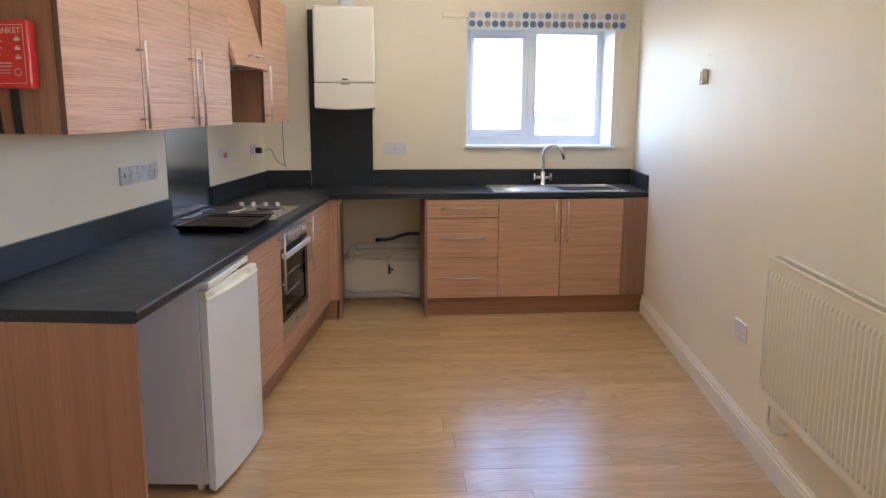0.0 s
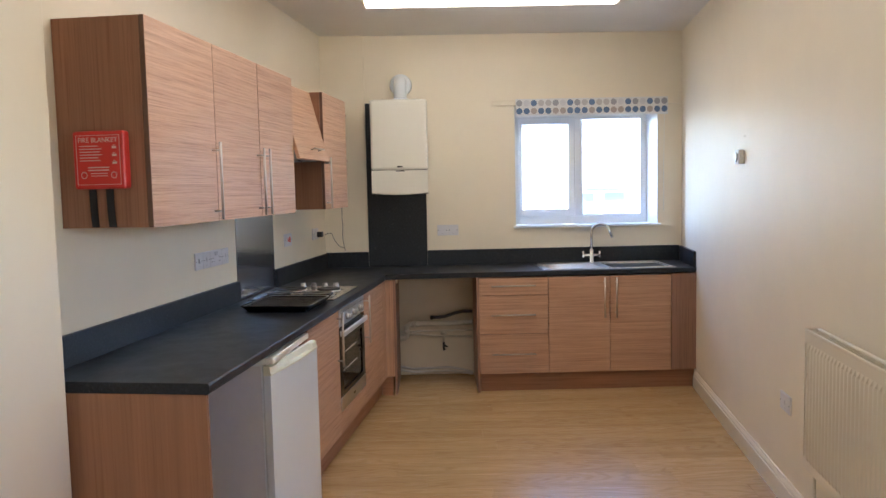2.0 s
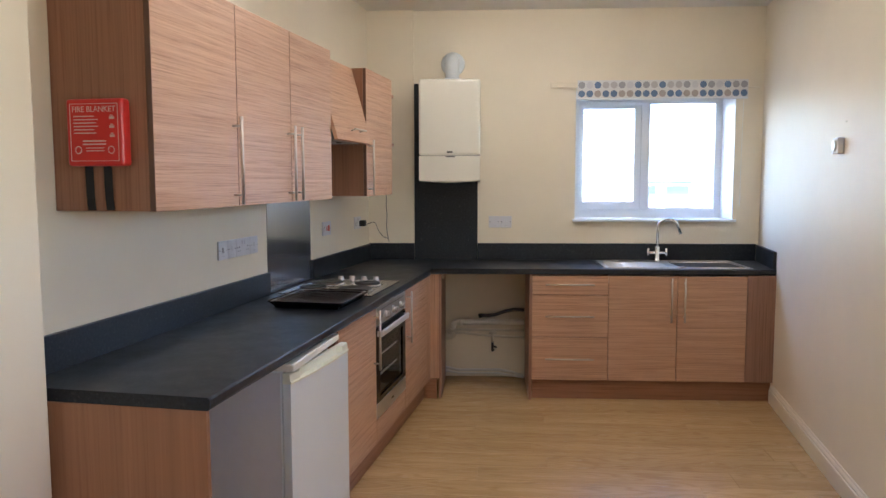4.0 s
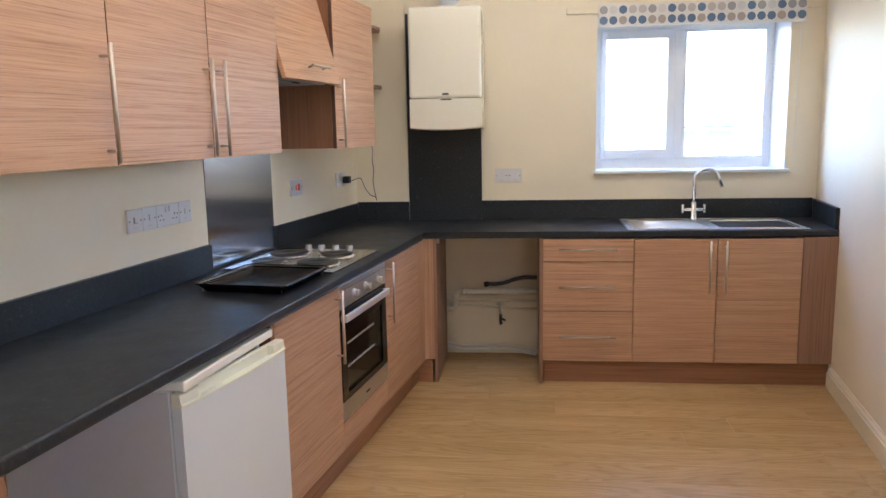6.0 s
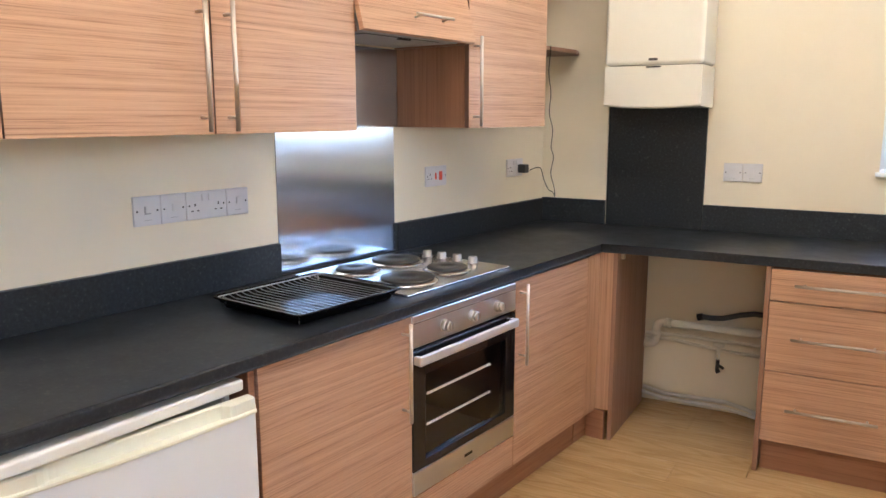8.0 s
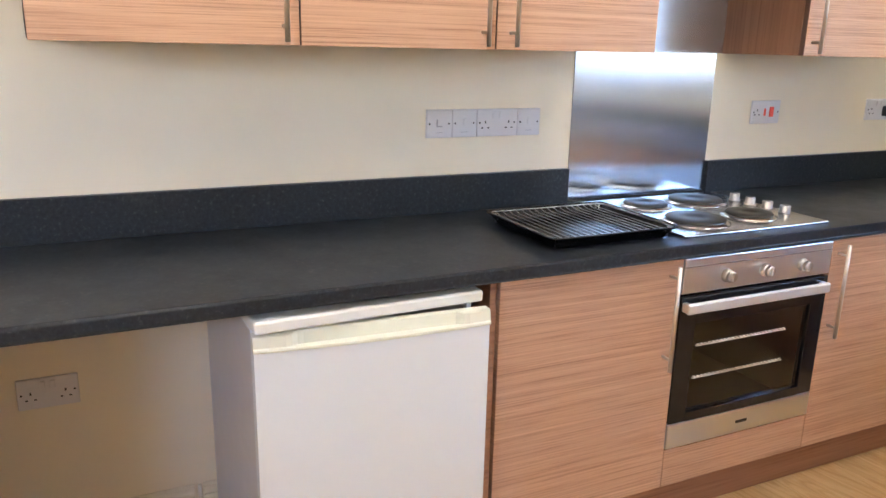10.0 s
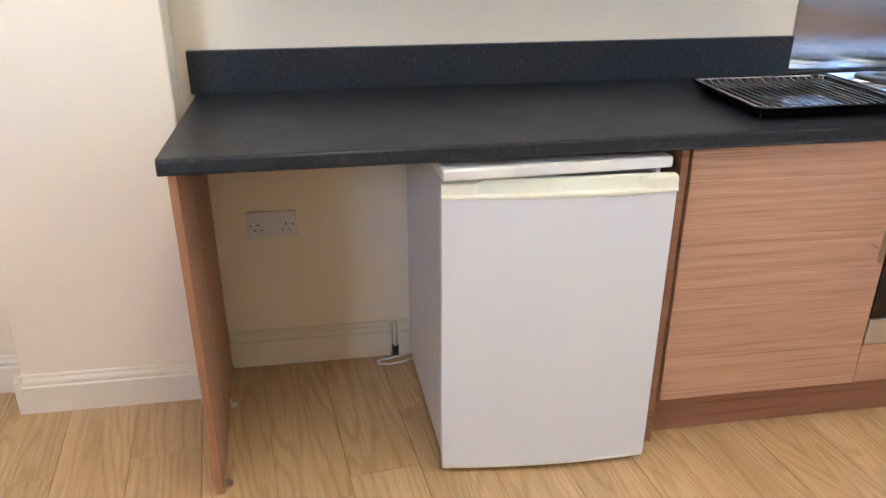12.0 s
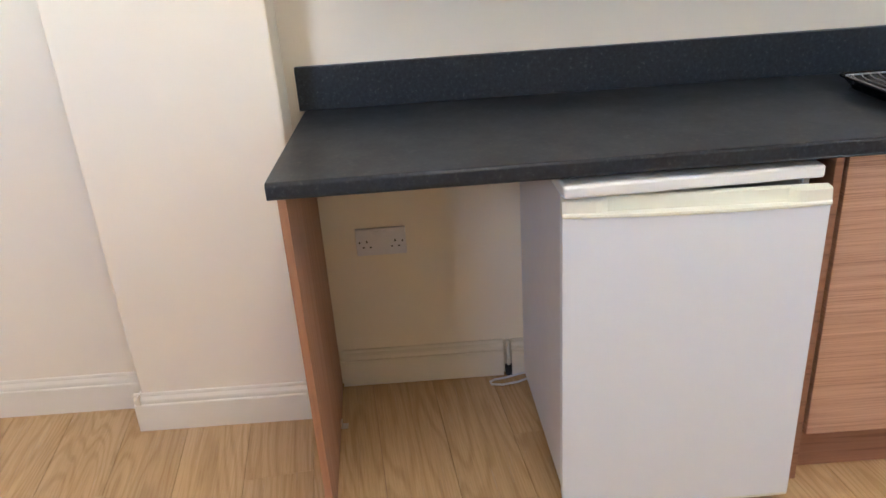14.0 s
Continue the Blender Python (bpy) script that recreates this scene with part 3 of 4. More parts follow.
part("sealant", box(-1.506, -1.498, 4.388, 4.993, 0.9002, 0.908, 0.002), M_hole, splash, "dark sealant bead")

# ---- fridge ----
FR = pose(-0.872, 3.200, 0, 0, 0, 2.4)   # its near front corner; x out of the front, y along it
fridge = thing("fridge", FR, (-0.3, 0.27, 0), "white undercounter fridge with its door slightly ajar", "fridge")
# the near side takes the shaded white, the far side the plain one
part("side_wall", box(-0.585, -0.058, 0.004, 0.018, 0.035, 0.812, 0.002), M_fridge_shaded, fridge)
part("front_edge", box(-0.0575, -0.0515, 0.003, 0.018, 0.035, 0.812, 0.002), M_white, fridge)
part("side_wall", box(-0.585, -0.052, 0.530, 0.544, 0.035, 0.812, 0.002), M_white, fridge)
part("base", box(-0.585, -0.052, 0.018, 0.530, 0.035, 0.055), M_white, fridge)
part("roof_panel", box(-0.585, -0.052, 0.004, 0.544, 0.8125, 0.8185), M_white, fridge)
part("back_wall", box(-0.585, -0.570, 0.018, 0.530, 0.055, 0.795), M_white, fridge)
bm = box(-0.568, -0.056, 0.0185, 0.024, 0.056, 0.794)
box(-0.568, -0.056, 0.524, 0.5295, 0.056, 0.794, 0, bm)
box(-0.568, -0.5, 0.0245, 0.5235, 0.056, 0.794, 0, bm)
part("liner", bm, M_inside, fridge)
part("top_slab", box(-0.595, -0.003, 0.0, 0.548, 0.8190, 0.847, 0.006, None, 3), M_slab, fridge, "slightly yellowed white top slab")
for x, y in ((-0.53, 0.04), (-0.53, 0.5), (-0.09, 0.04), (-0.09, 0.5)):
    part("foot", cyl((x, y, 0), (x, y, 0.036), 0.016, 14), M_cream, fridge)
# the door stands a few degrees open about its near edge
DM = Matrix.Translation((-0.05, 0.006, 0)) @ Matrix.Rotation(radians(-5.4), 4, "Z") @ Matrix.Translation((0.05, -0.006, 0))
def opened(bm):
    bmesh.ops.transform(bm, matrix=DM, verts=bm.verts)
    return bm
def belly(y):
    """How far the bowed door front lies behind its middle."""
    return 0.014 * ((y - 0.277) / 0.274) ** 2


bm = prism([(-0.046, 0.003)] + [(-0.002 - belly(y), y) for y in (0.003 + 0.548 * i / 40 for i in range(41))] + [(-0.046, 0.551)], 0.021, 0.7735)
sharp = [e for e in bm.edges if len(e.link_faces) == 2 and e.calc_face_angle(0) > 0.6]
bmesh.ops.bevel(bm, geom=sharp, offset=0.006, segments=3, affect="EDGES", profile=0.5)
door = part("door", opened(bm), M_white, fridge)
part("bottom_trim", opened(prism([(-0.046, 0.004)] + [(-0.001 - belly(y), y) for y in (0.004 + 0.546 * i / 20 for i in range(21))] + [(-0.046, 0.550)], 0.0155, 0.0205)), M_cream, door, "thin white plastic strip")
part("gasket", opened(box(-0.0505, -0.0462, 0.010, 0.542, 0.05, 0.790, 0.002)), M_gasket, door, "grey rubber door seal")
# top rail with a scooped grip
bm = bmesh.new()
n = 40
rail = []
for i in range(n + 1):
    y = 0.002 + 0.551 * i / n
    q = belly(y)
    s = 0.0
    if 0.075 < y < 0.49:
        e = min((y - 0.075) / 0.03, (0.49 - y) / 0.02, 1.0)
        s = e * e * (3 - 2 * e)
    rail.append([bm.verts.new(p) for p in ((-0.046, y, 0.7745), (0.0005 - q, y, 0.7745), (0.002 - q, y, 0.7775), (0.001 - q, y, 0.782), (-0.002 - q - (0.030 - q) * s, y, 0.7845 - 0.006 * s), (-0.005 - q - (0.027 - q) * s, y, 0.8085), (-0.011 - q - (0.023 - q) * s, y, 0.811), (-0.046, y, 0.811))])
for a, b2 in zip(rail, rail[1:]):
    for k in range(8):
        f = bm.faces.new((a[k], a[(k + 1) % 8], b2[(k + 1) % 8], b2[k]))
bm.faces.new(rail[0])
bm.faces.new(rail[-1][::-1])
part("grip_rail", opened(bm), M_cream, door, "yellowed cream plastic grip rail")
part("hinge_pin", opened(cyl((-0.030, 0.02, 0.006), (-0.030, 0.02, 0.022), 0.008, 12)), M_cream, door)

flex = thing("fridge_cable", ROOM, (-1.44, 3.12, 0), "white mains cable looped on the floor beside the fridge", "cable")
pts = [(-1.47, 3.25, 0.006), (-1.43, 3.17, 0.005), (-1.415, 3.10, 0.005), (-1.425, 3.055, 0.005), (-1.445, 3.05, 0.005), (-1.46, 3.07, 0.005), (-1.465, 3.11, 0.006), (-1.475, 3.17, 0.012), (-1.48, 3.25, 0.02)]
pts = [(-1.462 + (x + 1.462) * 0.7, 3.13 + (y - 3.13) * 0.75, z) for x, y, z in pts]
part("flex", tube(pts, 0.0034, 8), M_pipew, flex)
pipe = thing("gas_pipe", ROOM, (-1.5, 3.135, 0), "short painted pipe rising through the skirting gap", "pipe")
part("pipe", tube([(-1.497, 3.135, 0.0), (-1.497, 3.135, 0.125)], 0.006, 10), M_pipe, pipe)
part("sleeve", cyl((-1.495, 3.135, 0.0), (-1.495, 3.135, 0.035), 0.011, 14), M_hole, pipe, "black sleeve at the floor")

# ---- wall cabinets ----
WF, WZA, WZB = -1.160, 1.402, 2.145
def wall_unit(y0, y1, handle_y, label):
    ob = thing("wall_cabinet", ROOM, (-1.35, (y0 + y1) / 2, WZA), label, "kitchen cabinet", "wall cabinets")
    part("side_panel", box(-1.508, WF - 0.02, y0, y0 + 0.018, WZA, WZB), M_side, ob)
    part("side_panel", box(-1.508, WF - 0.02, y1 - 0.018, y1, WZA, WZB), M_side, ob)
    part("bottom_panel", box(-1.508, WF - 0.02, y0 + 0.018, y1 - 0.018, WZA, WZA + 0.018), M_side, ob)
    part("top_panel", box(-1.508, WF - 0.02, y0 + 0.018, y1 - 0.018, WZB - 0.018, WZB), M_side, ob)
    part("back_panel", box(-1.508, -1.495, y0 + 0.018, y1 - 0.018, WZA + 0.018, WZB - 0.018), M_side, ob)
    door = part("door", box(WF - 0.019, WF, y0 + 0.0015, y1 - 0.0015, WZA - 0.001, WZB + 0.001, 0.0012), M_door, ob)
    part("edge_band", box(WF - 0.0185, WF - 0.0005, y0 + 0.0007, y0 + 0.0016, WZA, WZB), M_edge, door, "dark brown door edge")
    bar_handle(door, (WF + 0.036, handle_y, 1.408), (WF + 0.036, handle_y, 1.733), (0.036, 0, 0))
    return ob


wall_unit(2.832, 3.388, 3.350, "pinkish oak-grain wall cabinet with a closed door, first in the row")
wall_unit(3.389, 3.899, 3.860, "pinkish oak-grain wall cabinet with a closed door in the row")
wall_unit(3.900, 4.420, 3.942, "pinkish oak-grain wall cabinet with a closed door beside the hood")
wall_unit(5.018, 5.590, 5.050, "pinkish oak-grain wall cabinet with a closed door past the hood")

hood = thing("extractor_cabinet", ROOM, (-1.35, 4.72, 1.70), "oak-grain extractor hood cabinet with its flap tilted open", "cooker hood")
for a, b2 in ((4.4215, 4.433), (5.005, 5.0165)):
    own = bmesh.new()
    prof = [(-1.508, 1.70), (-1.165, 1.70), (-1.285, 2.125), (-1.508, 2.125)]
    lo = [own.verts.new((x, a, z)) for x, z in prof]
    hi = [own.verts.new((x, b2, z)) for x, z in prof]
    own.faces.new(lo), own.faces.new(hi[::-1])
    for i in range(4):
        own.faces.new((lo[i], hi[i], hi[(i + 1) % 4], lo[(i + 1) % 4]))
    part("side_panel", own, M_gable, hood)
part("top_panel", box(-1.508, -1.285, 4.433, 5.005, 2.107, 2.125), M_side, hood)
part("hood_tray", box(-1.50, -1.20, 4.435, 5.003, 1.706, 1.76, 0.003), M_gasket, hood, "grey extractor underside with a grille")
part("back_panel", box(-1.508, -1.5045, 4.4345, 5.0165, 1.403, 1.70, 0.0006), M_splash, hood, "dull steel sheet under the extractor")
vent = part("filter", box(-1.445, -1.215, 4.52, 4.91, 1.7046, 1.7058), M_cavity, hood)
for k in range(14):
    part("slat", box(-1.44 + k * 0.016, -1.434 + k * 0.016, 4.53, 4.90, 1.7025, 1.7044), M_gasket, vent)
part("switches", box(-1.235, -1.222, 4.70, 4.76, 1.700, 1.7052), M_hole, hood)
flap = box(0, 0.019, 4.4225, 5.0155, -0.452, 0, 0.0012)
FM = Matrix.Translation((-1.262, 0, 2.138)) @ Matrix.Rotation(radians(-15.0), 4, "Y")
bmesh.ops.transform(flap, matrix=FM, verts=flap.verts)
flap = part("flap", flap, M_door, hood, "pinkish oak-grain flap tilted outwards")
bm = cyl((0.050, 4.66, -0.392), (0.050, 4.86, -0.392), 0.005, 12)
for y in (4.685, 4.835):
    cyl((0.019, y, -0.392), (0.050, y, -0.392), 0.004, 10, bm)
bmesh.ops.transform(bm, matrix=FM, verts=bm.verts)
part("handle", bm, M_handle, flap, "satin nickel bar handle")

shelf = thing("corner_shelf", ROOM, (-1.4, 5.95, 1.74), "small brown wood-effect shelf fixed in the corner", "shelf")
for z in (1.742, 2.09):
    part("board", prism([(LX, 5.592), (-1.33, 5.592), (-1.285, 5.70), (-1.285, 6.10), (-1.33, back_y(-1.33, 0.03)), (LX, back_y(LX, 0.03))], z, z + 0.018, 0.001), M_gable, shelf)

# ---- fire blanket ----
fb = thing("fire_blanket", ROOM, (-1.295, 2.80, 1.54), "red wall-hung fire blanket pack with white print and black pull tabs", "fire blanket")
pack = part("pack", box(-1.424, -1.231, 2.785, 2.829, 1.541, 1.744, 0.010, None, 3), M_red, fb)
def fitted(bm):
    """Draws the print of the pack to the width of its face."""
    for v in bm.verts:
        v.co.x = -1.3275 + (v.co.x + 1.297) * 0.915
        v.co.z = 1.6425 + (v.co.z - 1.647) * 0.96
    return bm


def text_mesh(words, size, x, z, y, align="CENTER"):
    c = bpy.data.curves.new("words", "FONT")
    c.body, c.size, c.align_x, c.extrude = words, size, align, 0.0003
    c.resolution_u = 2
    o = bpy.data.objects.new("words", c)
    scene.collection.objects.link(o)
    bpy.context.view_layer.update()
    me = bpy.data.meshes.new_from_object(o.evaluated_get(bpy.context.evaluated_depsgraph_get()))
    bpy.data.objects.remove(o)
    bm = bmesh.new()
    bm.from_mesh(me)
    bmesh.ops.transform(bm, matrix=Matrix.Translation((x, y, z)) @ Matrix.Rotation(radians(90), 4, "X"), verts=bm.verts)
    return bm
words = fitted(text_mesh("FIRE BLANKET", 0.0255, -1.297, 1.711, 2.7847))
part("lettering", words, M_print, pack, "white letters FIRE BLANKET")
bm = bmesh.new()
for k, w in enumerate((0.10, 0.12, 0.11, 0.12, 0.10, 0.11)):
    box(-1.372, -1.372 + w * 0.75, 2.7838, 2.785, 1.696 - k * 0.0105, 1.699 - k * 0.0105, 0, bm)
for x0, x1, z0, z1 in ((-1.386, -1.208, 1.7355, 1.737), (-1.386, -1.208, 1.557, 1.5585), (-1.386, -1.3845, 1.557, 1.737), (-1.2095, -1.208, 1.557, 1.737)):
    box(x0, x1, 2.7838, 2.785, z0, z1, 0, bm)
for k in range(2):
    box(-1.34, -1.255, 2.7838, 2.785, 1.618 - k * 0.010, 1.622 - k * 0.010, 0, bm)
    box(-1.33, -1.262, 2.7838, 2.785, 1.597 - k * 0.009, 1.5995 - k * 0.009, 0, bm)
for cx in (-1.358, -1.236):
    for k in range(16):
        a = 2 * math.pi * k / 16
        box(cx + 0.011 * math.cos(a) - 0.0016, cx + 0.011 * math.cos(a) + 0.0016, 2.7838, 2.785, 1.592 + 0.011 * math.sin(a) - 0.0016, 1.592 + 0.011 * math.sin(a) + 0.0016, 0, bm)
for z in (1.692, 1.664, 1.636):
    box(-1.240, -1.222, 2.7838, 2.785, z - 0.004, z + 0.004, 0.001, bm)
    box(-1.236, -1.226, 2.7838, 2.785, z + 0.006, z + 0.009, 0.001, bm)
part("print", fitted(bm), M_print, pack, "white printed lines and pictograms")
for x in (-1.381, -1.316):
    own = bmesh.new()
    rows = []
    for i in range(9):
        z = 1.548 - 0.143 * i / 8
        dy = 0.001 * math.sin(i * 0.7 + x * 9)
        dx = 0.006 * (i / 8) ** 2
        rows.append([own.verts.new((x + s * 0.014 + dx, 2.8265 + dy - 0.002 + q, z)) for s, q in ((-1, 0), (1, 0), (1, 0.002), (-1, 0.002))])
    for a, b2 in zip(rows, rows[1:]):
        for k in range(4):
            own.faces.new((a[k], a[(k + 1) % 4], b2[(k + 1) % 4], b2[k]))
    own.faces.new(rows[0])
    own.faces.new(rows[-1][::-1])
    part("pull_tab", own, M_black, fb, "black webbing pull tab")

# ---- back run cabinets ----
def back_thing(name, u, z, label, category, group=""):
    return thing(name, BACK, (u, -0.3, z), label, category, group)


BF = -0.600
U0, U1, U2, U3, U4 = -0.335, 0.176, 0.632, 1.089, 1.278
drawers = back_thing("drawer_unit", -0.08, 0, "pinkish oak-grain drawer unit with three closed drawers", "kitchen cabinet")
part("body", box(U0 + 0.001, U1 - 0.001, BF + 0.034, -0.12, 0.14, 0.86), M_side, drawers)
for z0, z1, hz in ((0.727, 0.853, 0.797), (0.4385, 0.7222, 0.581), (0.140, 0.4342, 0.289)):
    d = part("drawer", box(U0 + 0.002, U1 - 0.0022, BF, BF + 0.019, z0, z1, 0.0012), M_door, drawers)
    bar_handle(d, (-0.245, BF - 0.032, hz), (0.078, BF - 0.032, hz), (0, -0.032, 0))
sinkunit = back_thing("sink_cabinet", 0.63, 0, "pinkish oak-grain double sink cabinet with closed doors", "kitchen cabinet")
part("body", box(U1 + 0.001, U3 - 0.001, BF + 0.034, -0.12, 0.14, 0.74), M_side, sinkunit)
for a, b2, h in ((U1, U2, 0.588), (U2, U3, 0.675)):
    d = part("door", box(a + 0.0022, b2 - 0.0022, BF, BF + 0.019, 0.140, 0.853, 0.0012), M_door, sinkunit)
    bar_handle(d, (h, BF - 0.034, 0.547), (h, BF - 0.034, 0.845), (0, -0.034, 0))
fill = back_thing("filler_panel", 1.18, 0.14, "oak-grain filler panel against the side wall", "filler panel")
part("panel", box(U3 + 0.0015, U4, BF + 0.002, BF + 0.020, 0.140, 0.860, 0.001), M_gable, fill)
bplinth = back_thing("plinth", 0.5, 0, "brown oak-grain plinth under the sink and drawers", "plinth")
part("board", box(U0 + 0.006, U4 - 0.005, BF + 0.043, BF + 0.060, 0, 0.137, 0.001), M_plinth, bplinth)
for u, name in ((U0 - 0.009, "beside the drawers"), (-0.958, "at the corner of the runs")):
    g = thing("end_panel", BACK, (u, -0.3, 0), "oak-grain gable panel " + name, "panel")
    part("panel", box(u - 0.009, u + 0.009, BF - 0.002, -0.05, 0, 0.861, 0.0008), M_gable, g)
    part("bracket", box(u + 0.009, u + 0.024, BF + 0.05, BF + 0.075, 0.825, 0.858, 0.002), M_handle, g, "small metal bracket")

# ---- pipes in the open bay ----
waste = thing("waste_pipe", BACK, (-0.7, -0.05, 0.4), "painted plastic waste pipe with an elbow in the open bay", "pipe")
pts = [(-0.36, -0.045, 0.431), (-0.86, -0.045, 0.426)] + arc((-0.86, -0.045, 0.391), (-0.035, 0, 0), (0, 0, 0.035), 90, 0, 6) + [(-0.895, -0.045, 0.346)] + arc((-0.925, -0.045, 0.341), (0.03, 0, 0), (0, 0, -0.03), 0, 90, 6) + [(-0.955, -0.045, 0.311)]
part("pipe", tube(pts, 0.020, 14), M_pipe, waste)
for p0, p1 in (((-0.895, -0.045, 0.356), (-0.895, -0.045, 0.381)), ((-0.82, -0.045, 0.427), (-0.85, -0.045, 0.427)), ((-0.935, -0.045, 0.311), (-0.95, -0.045, 0.311))):
    part("collar", cyl(p0, p1, 0.025, 18, None, None, 0.002), M_pipe, waste)
water = thing("water_pipe", BACK, (-0.6, -0.02, 0.3), "pair of slim painted water pipes with a drain valve", "pipe")
part("pipe", tube([(-0.95, -0.022, 0.358), (-0.80, -0.022, 0.366), (-0.36, -0.022, 0.362)], 0.0085, 10), M_pipe, water)
part("pipe", tube([(-0.95, -0.022, 0.335), (-0.82, -0.022, 0.338), (-0.60, -0.022, 0.318), (-0.36, -0.022, 0.310)], 0.0085, 10), M_pipe, water)
bm = cyl((-0.595, -0.026, 0.345), (-0.595, -0.026, 0.27), 0.009, 12)
cyl((-0.62, -0.026, 0.345), (-0.57, -0.026, 0.345), 0.013, 12, bm)
part("tee", bm, M_pipe, water)
bm = cyl((-0.595, -0.026, 0.275), (-0.595, -0.026, 0.215), 0.009, 12)
cyl((-0.595, -0.026, 0.245), (-0.565, -0.045, 0.235), 0.007, 10, bm)
cyl((-0.595, -0.026, 0.215), (-0.588, -0.030, 0.205), 0.011, 10, bm)
part("valve", bm, M_ring, water, "small dark brass drain valve")
hose = thing("washer_hose", BACK, (-0.5, -0.05, 0.468), "dark grey ribbed appliance hose in the open bay", "hose")
pts = [(-0.68, -0.04, 0.480), (-0.64, -0.042, 0.478), (-0.58, -0.05, 0.486), (-0.50, -0.06, 0.515), (-0.44, -0.06, 0.528), (-0.36, -0.05, 0.524)]
part("hose", tube(pts, 0.013, 12), M_hose, hose)
part("nut", cyl((-0.70, -0.04, 0.473), (-0.675, -0.04, 0.480), 0.017, 8), M_black, hose)
low = thing("floor_pipe", BACK, (-0.6, -0.03, 0.03), "pair of white pipes along the foot of the wall", "pipe")
part("pipe", tube([(-0.95, -0.03, 0.075), (-0.85, -0.03, 0.055), (-0.55, -0.03, 0.062), (-0.45, -0.035, 0.045), (-0.36, -0.04, 0.018)], 0.010, 10), M_pipew, low)
part("pipe", tube([(-0.95, -0.052, 0.055), (-0.85, -0.052, 0.036), (-0.55, -0.052, 0.040), (-0.45, -0.055, 0.025), (-0.36, -0.06, 0.011)], 0.009, 10), M_pipew, low)

# ---- sink and tap ----
sink = back_thing("sink", 0.65, 0.9, "stainless steel inset sink with a ribbed drainer", "sink")
S0, S1, SF, SB = 0.147, 1.138, -0.550, -0.065
bm = bmesh.new()
D0, D1, W0, W1, VF, VB = 0.180, 0.60, 0.67, 1.095, -0.515, -0.165
z = 0.9045
box(S0, S1, SF, VF, 0.9003, z, 0.0015, bm)
box(S0, S1, VB, SB, 0.9003, z, 0.0015, bm)
box(S0, D0, VF, VB, 0.9003, z, 0, bm)
box(D1, W0, VF, VB, 0.9003, z, 0, bm)
box(W1, S1, VF, VB, 0.9003, z, 0, bm)
box(D0, D1, VF, VB, 0.9003, 0.9015, 0, bm)
part("rim", bm, M_sink, sink)
bm = bmesh.new()
for k in range(11):
    y = VF + 0.02 + k * (VB - VF - 0.04) / 10
    tube([(D0 + 0.012, y, 0.9016), (D1 - 0.012, y, 0.9016)], 0.0042, 8, bm)
part("drainer_ribs", bm, M_sink, sink)
for x0, x1, y0, y1 in ((S0 + 0.004, S1 - 0.004, SF + 0.004, SB - 0.004), (W0 - 0.004, W1 + 0.004, VF - 0.004, VB + 0.004)):
    corners = rounded(x0, x1, y0, y1, 0.03)
    part("bead", tube([(x, y, 0.9045) for x, y in corners + corners[:1]], 0.0028, 8), M_chrome, sink, "polished raised bead")
bowl = bmesh.new()
rs = []
for inset, zz in ((0, 0.9042), (0.004, 0.895), (0.010, 0.78), (0.035, 0.752)):
    r = []
    for cx, cy, a0 in ((W1 - 0.05, VB - 0.05, 0), (W0 + 0.05, VB - 0.05, 90), (W0 + 0.05, VF + 0.05, 180), (W1 - 0.05, VF + 0.05, 270)):
        for i in range(6):
            a = radians(a0 + 90 * i / 5)
            rr = 0.05 - inset
            r.append(bowl.verts.new((cx + rr * math.cos(a), cy + rr * math.sin(a), zz)))
    rs.append(r)
for a, b2 in zip(rs, rs[1:]):
    for k in range(len(a)):
        f = bowl.faces.new((a[k], a[(k + 1) % len(a)], b2[(k + 1) % len(a)], b2[k]))
        f.smooth = True
bowl.faces.new(rs[-1])
part("bowl", bowl, M_sink, sink)
part("waste", lathe([(0.035, 0), (0.033, 0.003), (0.02, 0.001), (0.004, 0.001)], ((W0 + W1) / 2, -0.30, 0.7522), 24), M_chrome, sink)
tap = thing("tap", BACK, (0.60, -0.11, 0.9045), "chrome swan-neck mixer tap with two lever handles", "tap")
bm = lathe([(0.026, 0), (0.026, 0.006), (0.019, 0.012), (0.017, 0.10), (0.014, 0.106)], (0.60, -0.11, 0.9045), 24)
part("body", bm, M_chrome, tap)
pts = [(0.60, -0.11, 1.0), (0.60, -0.11, 1.14)] + arc((0.672, -0.118, 1.145), (-0.072, 0.008, 0), (0, 0, 0.068), 0, 150, 14) + [(0.762, -0.128, 1.105)]
part("spout", tube(pts, 0.0105, 14), M_chrome, tap)
bm = cyl((0.535, -0.11, 0.965), (0.665, -0.11, 0.965), 0.010, 14)
for u in (0.535, 0.665):
    cyl((u, -0.11, 0.945), (u, -0.11, 0.998), 0.0085, 14, bm, None, 0.002)
part("lever", bm, M_chrome, tap)

# ---- boiler ----
boiler = thing("boiler", BACK, (-0.905, -0.17, 1.475), "cream-white wall-hung gas boiler with a round flue on top", "boiler")
body = part("casing", box(-1.124, -0.690, -0.325, -0.023, 1.668, 2.2, 0.018, None, 4), M_boiler, boiler)
own = bmesh.new()
lo, hi = [], []
n = 24
for i in range(n + 1):
    u = -1.122 + 0.430 * i / n
    s = 2 * i / n - 1
    dip = 0.012 * s * s
    yf = -0.324
    lo.append([own.verts.new(p) for p in ((u, yf, 1.665), (u, yf, 1.484 + dip), (u, yf + 0.008, 1.477 + dip), (u, -0.023, 1.480), (u, -0.023, 1.665))])
